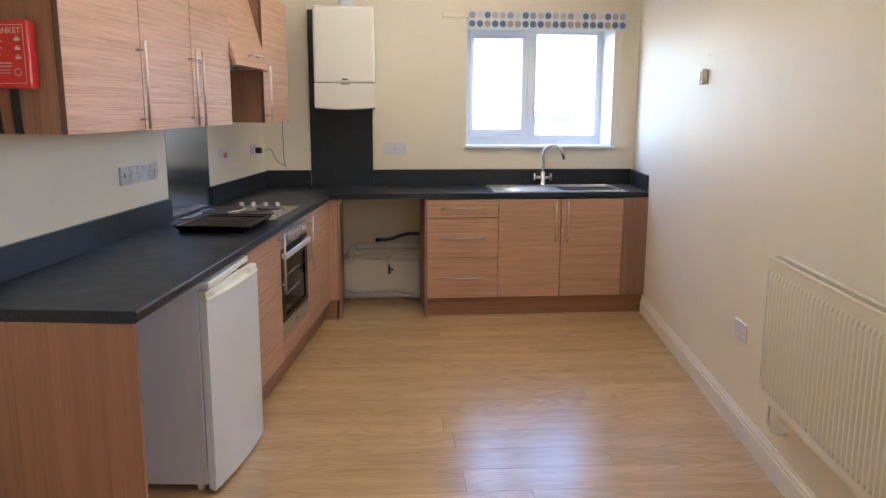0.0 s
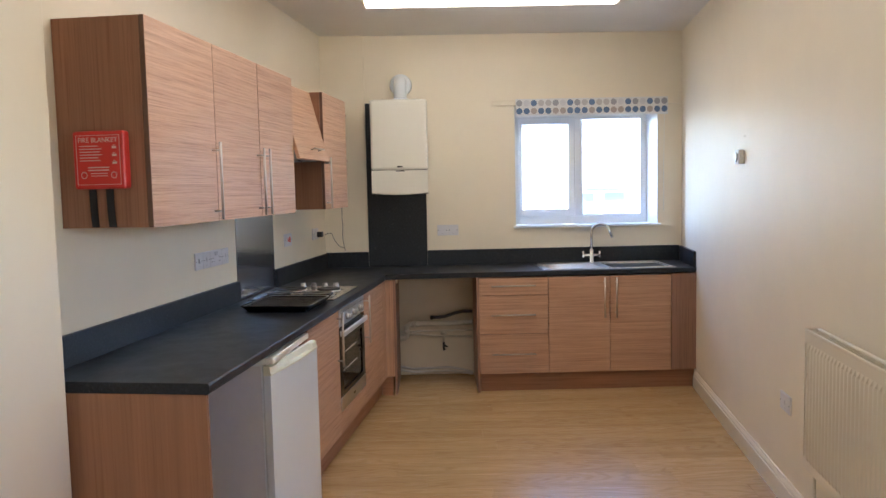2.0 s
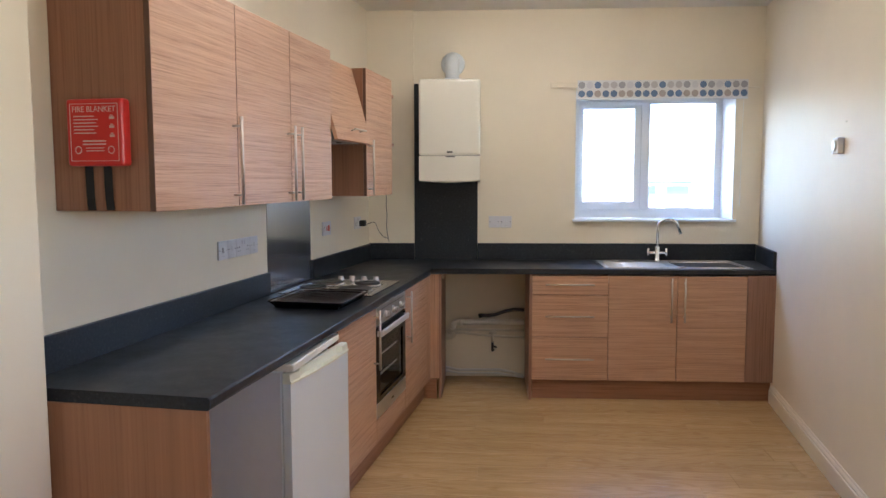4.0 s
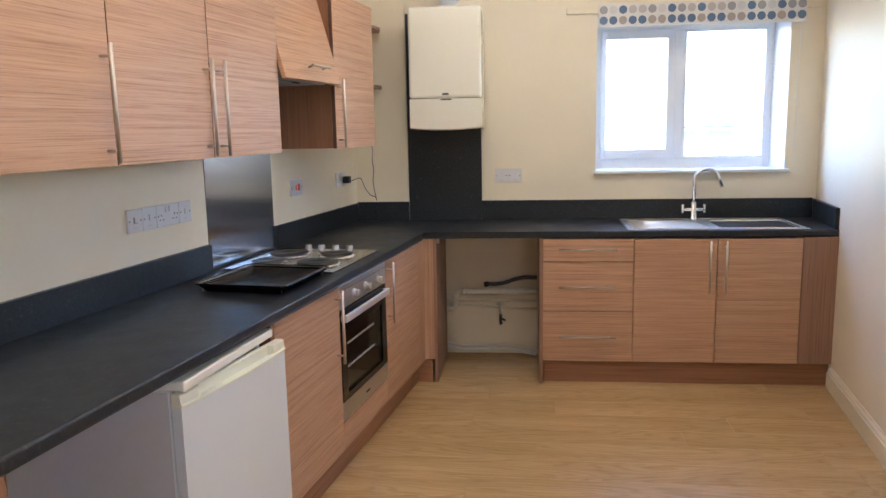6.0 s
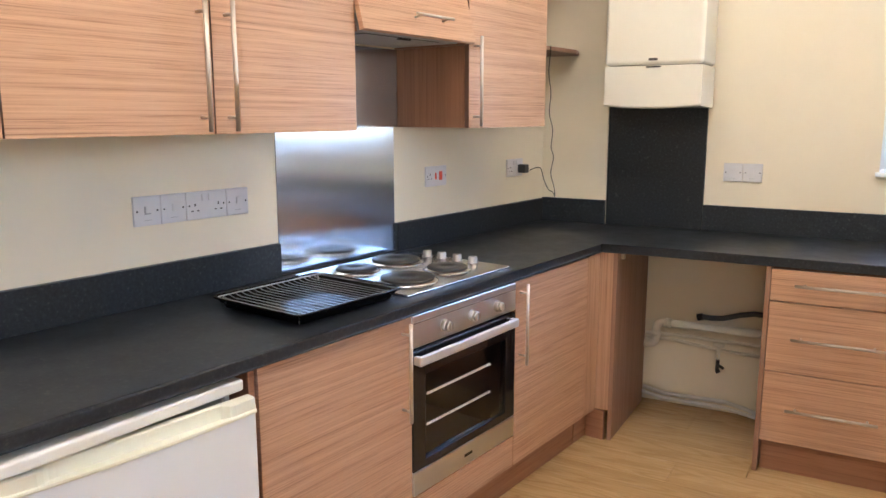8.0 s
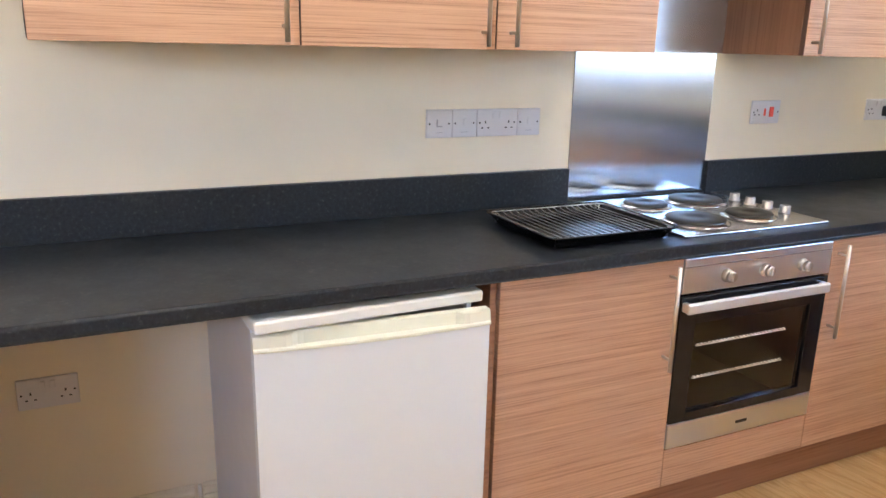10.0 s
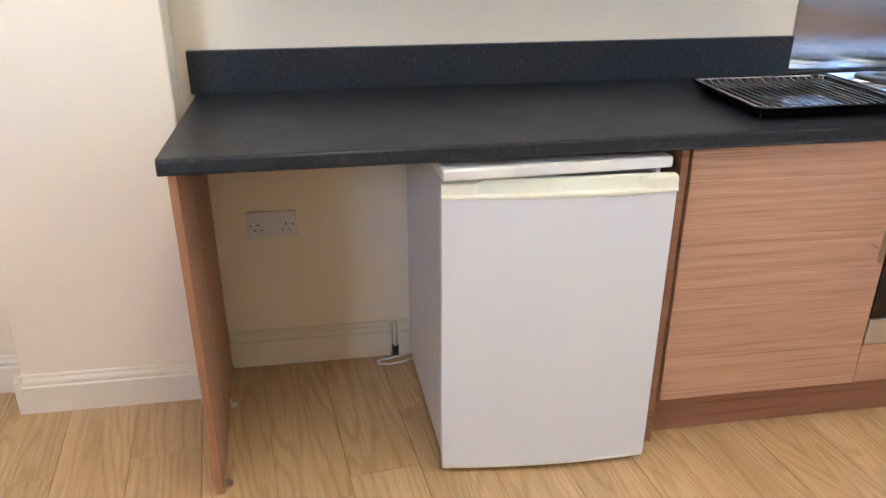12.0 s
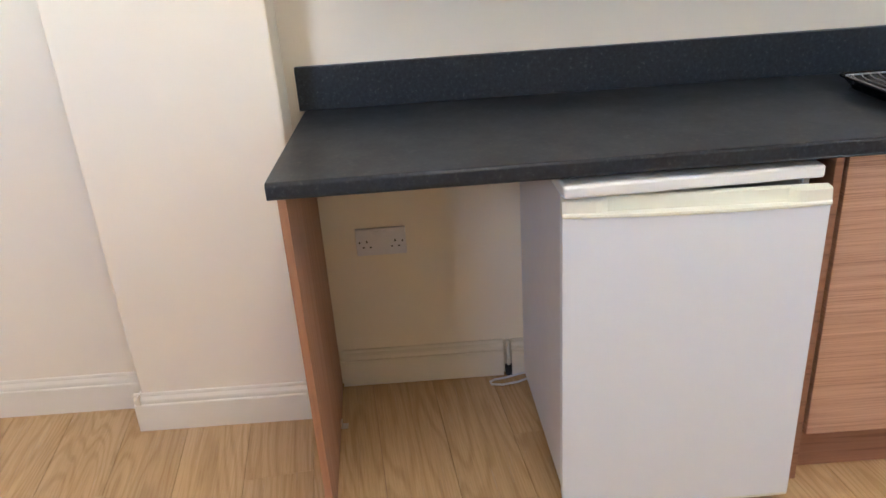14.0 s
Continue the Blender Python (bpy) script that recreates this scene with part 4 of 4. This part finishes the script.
for a, b2 in zip(lo, lo[1:]):
    for k in range(5):
        f = own.faces.new((a[k], a[(k + 1) % 5], b2[(k + 1) % 5], b2[k]))
        f.smooth = False
own.faces.new(lo[0])
own.faces.new(lo[-1][::-1])
part("lower_cover", own, M_boiler, boiler)
part("badge", box(-0.925, -0.885, -0.3275, -0.324, 1.686, 1.697, 0.002), M_ring, boiler, "small dark oval badge")
part("grip", box(-0.935, -0.870, -0.3285, -0.322, 1.6555, 1.6625, 0.002), M_cavity, boiler, "dark grip slot")
flue = part("flue", tube([(-0.895, -0.16, 2.2), (-0.895, -0.16, 2.30)] + arc((-0.895, -0.10, 2.30), (0, -0.06, 0), (0, 0, 0.06), 0, 90, 8) + [(-0.895, -0.0, 2.36)], 0.050, 24), M_white, boiler, "white round flue elbow")
part("flue_collar", lathe([(0.085, 0), (0.08, 0.012), (0.06, 0.02), (0.052, 0.02)], (-0.895, -0.16, 2.200), 28), M_white, boiler)
part("wall_ring", cyl((-0.895, -0.001, 2.345), (-0.895, -0.012, 2.345), 0.088, 32, None, 0.082), M_white, boiler, "white flue seal ring on the wall")
for u in (-1.03, -0.78):
    part("stub", cyl((u, -0.2, 2.198), (u, -0.2, 2.215), 0.008, 12), M_chrome, boiler)

# ---- window ----
window = tagged(new("window_1"), "white plastic window with one opening sash and one fixed pane", "window", "", "structure")
window.matrix_basis = BACK
ORIGIN[window.name] = Vector((0, 0, 0))
FY0, FY1 = 0.20, 0.26
part("window_frame", box(0.012, 0.066, FY0, FY1, 1.205, 2.168, 0.003), M_upvc, window)
part("window_frame", box(1.092, 1.163, FY0, FY1, 1.205, 2.168, 0.003), M_upvc, window)
part("window_frame", box(0.066, 1.092, FY0, FY1, 1.205, 1.266, 0.003), M_upvc, window)
part("window_frame", box(0.066, 1.092, FY0, FY1, 2.080, 2.168, 0.003), M_upvc, window)
part("mullion", box(0.523, 0.580, FY0, FY1, 1.266, 2.080, 0.003), M_upvc, window)
bm = box(0.058, 0.090, FY0 - 0.016, FY0 + 0.03, 1.267, 2.085, 0.004)
box(0.474, 0.526, FY0 - 0.016, FY0 + 0.03, 1.267, 2.085, 0.004, bm)
box(0.088, 0.486, FY0 - 0.0155, FY0 + 0.0295, 1.267, 1.330, 0.004, bm)
box(0.088, 0.486, FY0 - 0.0155, FY0 + 0.0295, 2.030, 2.085, 0.004, bm)
sash = part("sash", bm, M_upvc, window)
bm = box(0.255, 0.285, FY0 - 0.034, FY0 - 0.016, 1.296, 1.314, 0.003)
box(0.235, 0.350, FY0 - 0.040, FY0 - 0.030, 1.300, 1.311, 0.003, bm)
part("handle", bm, M_upvc, sash)
bm = box(0.5805, 0.594, FY0 - 0.004, FY0 + 0.02, 1.267, 2.079)
box(1.078, 1.0915, FY0 - 0.004, FY0 + 0.02, 1.267, 2.079, 0, bm)
box(0.594, 1.078, FY0 - 0.004, FY0 + 0.02, 1.267, 1.281, 0, bm)
box(0.594, 1.078, FY0 - 0.004, FY0 + 0.02, 2.066, 2.079, 0, bm)
part("bead", bm, M_upvc, window)
for a, b2, c, d in ((0.086, 0.488, 1.328, 2.032), (0.592, 1.080, 1.279, 2.068)):
    p = part("pane", box(a, b2, FY0 + 0.021, FY0 + 0.025, c, d), M_glass, window, "clear window glass")
    p.visible_shadow = False
part("window_sill", box(-0.005, 1.182, -0.04, 0.0, 1.187, 1.205, 0.004), M_upvc, window)
part("sill_board", box(0.0105, 1.1645, 0.0, FY0, 1.187, 1.2045), M_upvc, window)
part("reveal", prism([(1.1645, 0.0), (1.160, 0.0), (1.128, FY0 - 0.001), (1.1645, FY0 - 0.001)], 1.206, 2.169), M_upvc, window, "white painted splayed reveal")
part("reveal", box(0.0105, 0.0145, 0.0, FY0 - 0.001, 1.206, 2.169), M_upvc, window, "white painted reveal")

# blind
blind = thing("roller_blind", BACK, (0.62, -0.03, 2.10), "rolled-up white roller blind with two rows of blue and grey dots", "blind")
part("roll", cyl((0.02, -0.035, 2.185), (1.215, -0.035, 2.185), 0.020, 20), M_white, blind)
fab = part("fabric", box(0.013, 1.228, -0.058, -0.0555, 2.083, 2.213, 0.001), plain("blind_fabric", (0.74, 0.74, 0.74), 0.8), blind)
M_d = {"b": plain("dot_blue", (0.13, 0.20, 0.34), 0.8), "g": plain("dot_grey", (0.36, 0.36, 0.39), 0.8), "t": plain("dot_taupe", (0.42, 0.37, 0.35), 0.8), "l": plain("dot_light", (0.52, 0.50, 0.50), 0.8), "p": plain("dot_pale", (0.64, 0.64, 0.66), 0.8)}
for row, order in enumerate(("gpbllgpbglbllgpbgpbgg", "bbtbbttbbbtbbttbbbtbb")):
    for k, c in enumerate(order):
        u = 0.043 + k * 0.0578
        z = 2.179 - row * 0.062
        part("dot", cyl((u, -0.0582, z), (u, -0.0590, z), 0.0245, 20), M_d[c], fab)
part("bottom_bar", box(0.013, 1.228, -0.060, -0.052, 2.076, 2.086, 0.002), M_white, blind)
rail = thing("curtain_rail", BACK, (0.6, -0.02, 2.165), "thin cream curtain wire across the window wall", "rail")
part("rail", box(-0.178, 0.012, -0.022, 0.0, 2.166, 2.205, 0.003), M_wall, rail)
part("wire", tube([(1.24, -0.012, 2.160), (1.33, -0.012, 2.160)], 0.004, 8), M_gloss, rail)
cord = thing("blind_cord", BACK, (1.21, -0.04, 1.3), "thin white blind cord hanging beside the window", "cord")
part("cord", tube([(1.205, -0.04, 2.08), (1.203, -0.03, 1.7), (1.205, -0.025, 1.30)], 0.0015, 6), M_white, cord)

# ---- ceiling light ----
def ceiling_light(m, label):
    """A batten with a ribbed diffuser, hung under the ceiling; x along it."""
    ob = thing("ceiling_light", m, (-0.27, -1.34, H), label, "ceiling light", "ceiling lights")
    u0, u1, v0, v1 = -1.07, 0.534, -1.42, -1.26
    part("base", box(u0 + 0.01, u1 - 0.01, v0 + 0.03, v1 - 0.03, H - 0.02, H, 0.002), M_lamp_end, ob)
    part("diffuser", box(u0 + 0.02, u1 - 0.02, v0, v1, H - 0.082, H - 0.02, 0.012, None, 3), M_lamp, ob)
    for a in (u0, u1 - 0.02):
        part("end_cap", box(a, a + 0.02, v0 - 0.002, v1 + 0.002, H - 0.085, H - 0.016, 0.006), M_lamp_end, ob)
    return ob


ceiling_light(BACK, "long fluorescent ceiling light with a glowing diffuser over the kitchen end")
# its twin over the near half, which throws the steep shade below the worktop end
ceiling_light(pose(0.05, 4.50, 0), "long fluorescent ceiling light, glowing, over the open floor")

# ---- sockets and switches ----
def plate_frame(origin, facing):
    """x along the plate, y into the wall, z up."""
    return Matrix.Translation(origin) @ pose(0, 0, 0, 0, 0, facing)


def plate(name, m, gangs, label, category):
    """gangs: list of (kind, width)."""
    total = sum(w for _, w in gangs)
    ob = thing(name, m, (0, 0, 0), label, category)
    x = -total / 2
    for kind, w in gangs:
        c = x + w / 2
        g = part("faceplate", box(x + 0.0006, x + w - 0.0006, -0.009, 0, -0.043, 0.043, 0.0028, None, 3), M_socket, ob)
        F = -0.0094
        def pins(cx, cz, bm):
            box(cx - 0.0022, cx + 0.0022, F, -0.0085, cz + 0.006, cz + 0.014, 0, bm)
            for s in (-1, 1):
                box(cx + s * 0.0105 - 0.0034, cx + s * 0.0105 + 0.0034, F, -0.0085, cz - 0.010, cz - 0.006, 0, bm)
        bm = bmesh.new()
        if kind == "double":
            pins(c - 0.042, -0.008, bm), pins(c + 0.042, -0.008, bm)
        elif kind == "cooker":
            pins(c - 0.045, -0.002, bm)
        elif kind == "single":
            pins(c, -0.012, bm)
        for s in (-1, 1):
            d = w / 2 - 0.011
            cyl((c + s * d, F, 0.0), (c + s * d, -0.0085, 0.0), 0.003, 10, bm)
        part("holes", bm, M_hole, g, "dark pin holes and screws")
        rk = {"double": ((-0.012, 0.024), (0.012, 0.024)), "switch": ((0, 0.004),), "single": ((0.0, 0.026),), "blank": (), "cooker": ()}[kind]
        for dx, dz in rk:
            part("rocker", box(c + dx - 0.0065, c + dx + 0.0065, -0.0135, -0.009, dz - 0.011, dz + 0.011, 0.0015), M_socket, g)
        if kind == "blank":
            bm = box(c - 0.010, c - 0.006, -0.014, -0.009, -0.006, 0.014, 0.0008)
            box(c - 0.010, c + 0.010, -0.012, -0.009, -0.010, -0.006, 0.0008, bm)
            part("rocker", bm, M_gasket, g)
        if kind in ("switch", "blank"):
            part("marking", box(c - 0.012, c + 0.012, F, -0.0088, -0.0275, -0.026), M_gasket, g)
        if kind == "cooker":
            part("rocker", box(c - 0.012, c - 0.003, -0.013, -0.009, -0.014, 0.014, 0.0015), M_redlight, g, "small red rocker")
            part("rocker", box(c + 0.016, c + 0.036, -0.014, -0.009, -0.018, 0.020, 0.002), M_redlight, g, "large red rocker")
        x += w
    return ob


plate("switch_bank", plate_frame((LX, 4.060, 1.177), 90), [("blank", 0.087), ("switch", 0.085), ("double", 0.146), ("switch", 0.086)], "row of white plastic switches and sockets above the worktop", "switch plate")
plate("cooker_switch", plate_frame((LX, 5.266, 1.191), 90), [("cooker", 0.146)], "white cooker switch with two red rockers", "switch plate")
plate("wall_socket", plate_frame((LX, 5.905, 1.192), 90), [("double", 0.146)], "white double socket with a black plug in it", "socket")
plate("low_socket", plate_frame((LX, 2.768, 0.492), 90), [("double", 0.150)], "white double socket under the worktop", "socket")
plate("back_switches", BACK @ Matrix.Translation((-0.542, 0, 1.183)), [("switch", 0.086), ("switch", 0.086)], "two white switches on the wall beside the boiler board", "switch plate")
plate("radiator_socket", plate_frame((RX, 3.953, 0.481), -90), [("switch", 0.146)], "white fused spur on the wall beside the radiator", "switch plate")

plug = thing("plug", ROOM, (LX + 0.012, 5.945, 1.185), "black plug-in adapter with a thin black lead", "plug")
part("adapter", box(LX + 0.010, LX + 0.052, 5.925, 5.968, 1.165, 1.207, 0.005), M_blackp, plug)
pts = [(-1.455, 5.966, 1.178), (-1.40, 5.975, 1.192), (-1.365, 5.955, 1.135), (-1.32, 5.92, 1.095), (-1.275, 5.885, 1.085), (-1.272, 5.90, 1.064),
       (-1.285, 5.91, 1.11), (-1.28, 5.868, 1.18), (-1.285, 5.90, 1.25), (-1.28, 5.865, 1.30), (-1.285, 5.885, 1.38), (-1.28, 5.84, 1.46), (-1.285, 5.86, 1.55), (-1.281, 5.828, 1.64), (-1.281, 5.84, 1.735), (-1.281, 5.84, 1.765)]
smooth = []
for i in range(len(pts) - 1):
    p = [Vector(pts[max(0, min(len(pts) - 1, i + k))]) for k in (-1, 0, 1, 2)]
    for s in range(4):
        u = s / 4
        smooth.append(0.5 * ((2 * p[1]) + (p[2] - p[0]) * u + (2 * p[0] - 5 * p[1] + 4 * p[2] - p[3]) * u * u + (3 * p[1] - p[0] - 3 * p[2] + p[3]) * u ** 3))
part("lead", tube(smooth, 0.0022, 6), M_blackp, plug)

thermo = thing("thermostat", ROOM, (RX, 4.79, 1.665), "small white round-dial room thermostat on the wall", "thermostat")
part("body", box(RX - 0.032, RX, 4.745, 4.835, 1.622, 1.702, 0.006, None, 3), M_socket, thermo)
part("dial", cyl((RX - 0.030, 4.79, 1.662), (RX - 0.040, 4.79, 1.662), 0.027, 28, None, None, 0.002), M_white, thermo)
hook = thing("wall_nail", ROOM, (RX, 4.72, 1.775), "tiny nail in the side wall", "nail")
part("nail", cyl((RX, 4.72, 1.775), (RX - 0.012, 4.72, 1.775), 0.0022, 8), M_gloss, hook)

# ---- radiator ----
rad = thing("radiator", ROOM, (RX - 0.05, 2.7, 0.35), "cream-white double-panel radiator with vertical ribs", "radiator")
RY0, RY1, RZ0, RZ1 = 1.78, 3.475, 0.352, 0.927
own = bmesh.new()
cols = []
pitch = 0.0335
n = int((RY1 - RY0 - 0.05) / pitch)
ys = [(RY1, 0.004)]
for k in range(n):
    c = RY1 - 0.03 - pitch * (k + 0.5)
    ys += [(c + 0.0135, 0.0), (c + 0.007, -0.0065), (c - 0.007, -0.0065), (c - 0.0135, 0.0)]
ys.append((RY0, 0.004))
RXF = 1.262
for y, dx in ys:
    cols.append([own.verts.new((RXF, y, z)) for i, (z, q) in enumerate(((RZ0, 0), (RZ0 + 0.035, 0), (RZ0 + 0.055, 1), (RZ1 - 0.075, 1), (RZ1 - 0.055, 0), (RZ1 - 0.02, 0), (RZ1 - 0.012, 0)))])
for c, _ in enumerate(cols):
    y, dx = ys[c]
    for i, v in enumerate(cols[c]):
        v.co.x = RXF + (dx if i in (2, 3) else 0.0)
for a, b2 in zip(cols, cols[1:]):
    for k in range(6):
        f = own.faces.new((a[k], a[k + 1], b2[k + 1], b2[k]))
        f.smooth = k == 2
solid = own
part("front_panel", solid, M_gloss, rad)
part("back_panel", box(RX - 0.036, RX - 0.022, RY0, RY1, RZ0, RZ1 - 0.012, 0.003), M_gloss, rad)
bm = box(RXF - 0.002, RXF + 0.008, RY0, RY1, RZ1 - 0.016, RZ1 - 0.003, 0.003)
box(RX - 0.036, RX - 0.020, RY0, RY1, RZ1 - 0.014, RZ1 - 0.003, 0.003, bm)
part("top_rail", bm, M_gloss, rad)
bm = bmesh.new()
k = RY0 + 0.01
while k < RY1 - 0.01:
    box(RXF + 0.008, RX - 0.036, k, k + 0.004, RZ1 - 0.011, RZ1 - 0.007, 0, bm)
    k += 0.016
part("grille", bm, M_gloss, rad)
part("side_panel", box(RXF, RX - 0.022, RY1 - 0.001, RY1 + 0.002, RZ0 + 0.02, RZ1 - 0.003), M_gloss, rad)
part("side_panel", box(RXF, RX - 0.022, RY0 - 0.002, RY0 + 0.001, RZ0 + 0.02, RZ1 - 0.003), M_gloss, rad)
bm = bmesh.new()
for y in (2.1, 3.2):
    box(RX - 0.022, RX, y, y + 0.03, RZ0 + 0.08, RZ1 - 0.08, 0, bm)
part("wall_bracket", bm, M_gloss, rad)
part("pipe", tube([(1.30, 3.455, RZ0 + 0.03), (1.30, 3.455, 0.235), (1.30, 3.40, 0.228), (1.318, 3.38, 0.225), (1.344, 3.38, 0.225)], 0.0075, 10), M_gloss, rad)

# ---- outside ----
ground = setting("ground", box(-60, 60, back_y(0, -0.6), 120, -3.2, -3.1), M_ground, "grey asphalt yard below the window", "ground")
house = thing("house", pose(0.2, 15.0, 0, 0, 0, 0), (0, 0, -3.1), "low white flat-roofed extension across the yard", "house")
part("wall", box(0.62, 1.66, 0.0, 3.0, -3.1, 1.44), M_render, house)
part("roof", box(0.60, 1.72, -0.10, 3.1, 1.44, 1.50, 0.01), M_slate, house, "thin grey flat roof edge")
for x0, x1 in ((0.66, 1.03), (1.22, 1.60)):
    w = part("window", box(x0 - 0.05, x1 + 0.05, -0.03, 0.0, 0.2, 1.43, 0.01), M_upvc, house)
    part("pane", box(x0, x1, -0.036, -0.0305, 0.25, 1.38), M_slate, w, "grey window pane")
barn = thing("house", pose(3.4, 19.0, 0, 0, 0, 0), (0, 0, -3.1), "tall white gabled house beyond the yard", "house")
own = bmesh.new()
prof = [(-6.6, -3.1), (6.6, -3.1), (6.6, 1.17), (0.0, 5.16), (-6.6, 1.17)]
a = [own.verts.new((x, 0, z)) for x, z in prof]
b2 = [own.verts.new((x, 7, z)) for x, z in prof]
own.faces.new(a)
own.faces.new(b2[::-1])
for i in range(5):
    own.faces.new((a[i], b2[i], b2[(i + 1) % 5], a[(i + 1) % 5]))
part("wall", own, M_render, barn)
own = bmesh.new()
for sx in (1, -1):
    q = [(sx * 6.9, 0.99), (0.0, 5.165), (0.0, 5.30), (sx * 7.0, 1.08)]
    a = [own.verts.new((x, -0.15, z)) for x, z in q]
    b2 = [own.verts.new((x, 7.2, z)) for x, z in q]
    own.faces.new(a), own.faces.new(b2[::-1])
    for i in range(4):
        own.faces.new((a[i], b2[i], b2[(i + 1) % 4], a[(i + 1) % 4]))
part("roof", own, M_slate, barn, "grey roof with a thin verge")

# ---- floor boards, parts of the floor ----
ORIGIN[floor.name] = Vector((0, 0, 0))
BW, BL = 0.189, 1.285
rng = random.Random(7)
bevelled = {}
def board_mesh(x0, x1, y0, y1):
    key = (round(x1 - x0, 3), round(y1 - y0, 3))
    if key not in bevelled:
        w, h, e = key[0] / 2, key[1] / 2, 0.0008
        own = bmesh.new()
        low = [own.verts.new(p) for p in ((-w, -h, -0.009), (w, -h, -0.009), (w, h, -0.009), (-w, h, -0.009))]
        mid = [own.verts.new(p) for p in ((-w, -h, -e), (w, -h, -e), (w, h, -e), (-w, h, -e))]
        top = [own.verts.new(p) for p in ((-w + e, -h + e, 0), (w - e, -h + e, 0), (w - e, h - e, 0), (-w + e, h - e, 0))]
        for a, b2 in ((low, mid), (mid, top)):
            for k in range(4):
                own.faces.new((a[k], a[(k + 1) % 4], b2[(k + 1) % 4], b2[k]))
        own.faces.new(top)
        me = bpy.data.meshes.new("board")
        own.to_mesh(me)
        own.free()
        me.materials.append(M_floor)
        bevelled[key] = me
    return bevelled[key]


FLOOR = pose(0, 0, 0, 0, 0, 6.9)
FLOOR_BACK = FLOOR.inverted()
gap = 0.0004
inside = [FLOOR_BACK @ Vector(p) for p in ((LX, YB, 0), (RX, YB, 0), (RX, back_y(RX), 0), (LX, back_y(LX), 0))]
OFFSETS = {1: 0.47, -1: 0.481, 4: 1.22, 7: 0.42, -5: -0.781, -7: -0.757}
row = -26
while True:
    v0 = 3.422 + row * BW
    v1 = v0 + BW
    if v0 > max(p.y for p in inside):
        break
    start = OFFSETS.get(row, 0.47 + rng.choice((0.0, 0.31, 0.64, 0.95)) + rng.uniform(-0.05, 0.05))
    x = start - 4 * BL
    while x < 3.0:
        x1 = x + BL
        # keep the boards that lie under the room
        corners = [FLOOR @ Vector((a, b2, 0)) for a in (x, x1) for b2 in (v0, v1)]
        if max(c.x for c in corners) > LX and min(c.x for c in corners) < RX and max(c.y for c in corners) > YB and min(c.y - back_y(c.x) for c in corners) < 0:
            xa, xb = x, x1
            lo = (FLOOR_BACK @ Vector((LX - 0.06, (v0 + v1) / 2 - 0.18, 0))).x
            hi = (FLOOR_BACK @ Vector((RX + 0.05, (v0 + v1) / 2 + 0.16, 0))).x
            xa, xb = max(xa, lo), min(xb, hi)
            if xb - xa > 0.04:
                ob = new("plank", board_mesh(xa + gap, xb - gap, v0 + gap, v1 - gap))
                ob.matrix_basis = FLOOR @ Matrix.Translation(((xa + xb) / 2, (v0 + v1) / 2, 0))
                ob.parent = floor
        x = x1
    row += 1
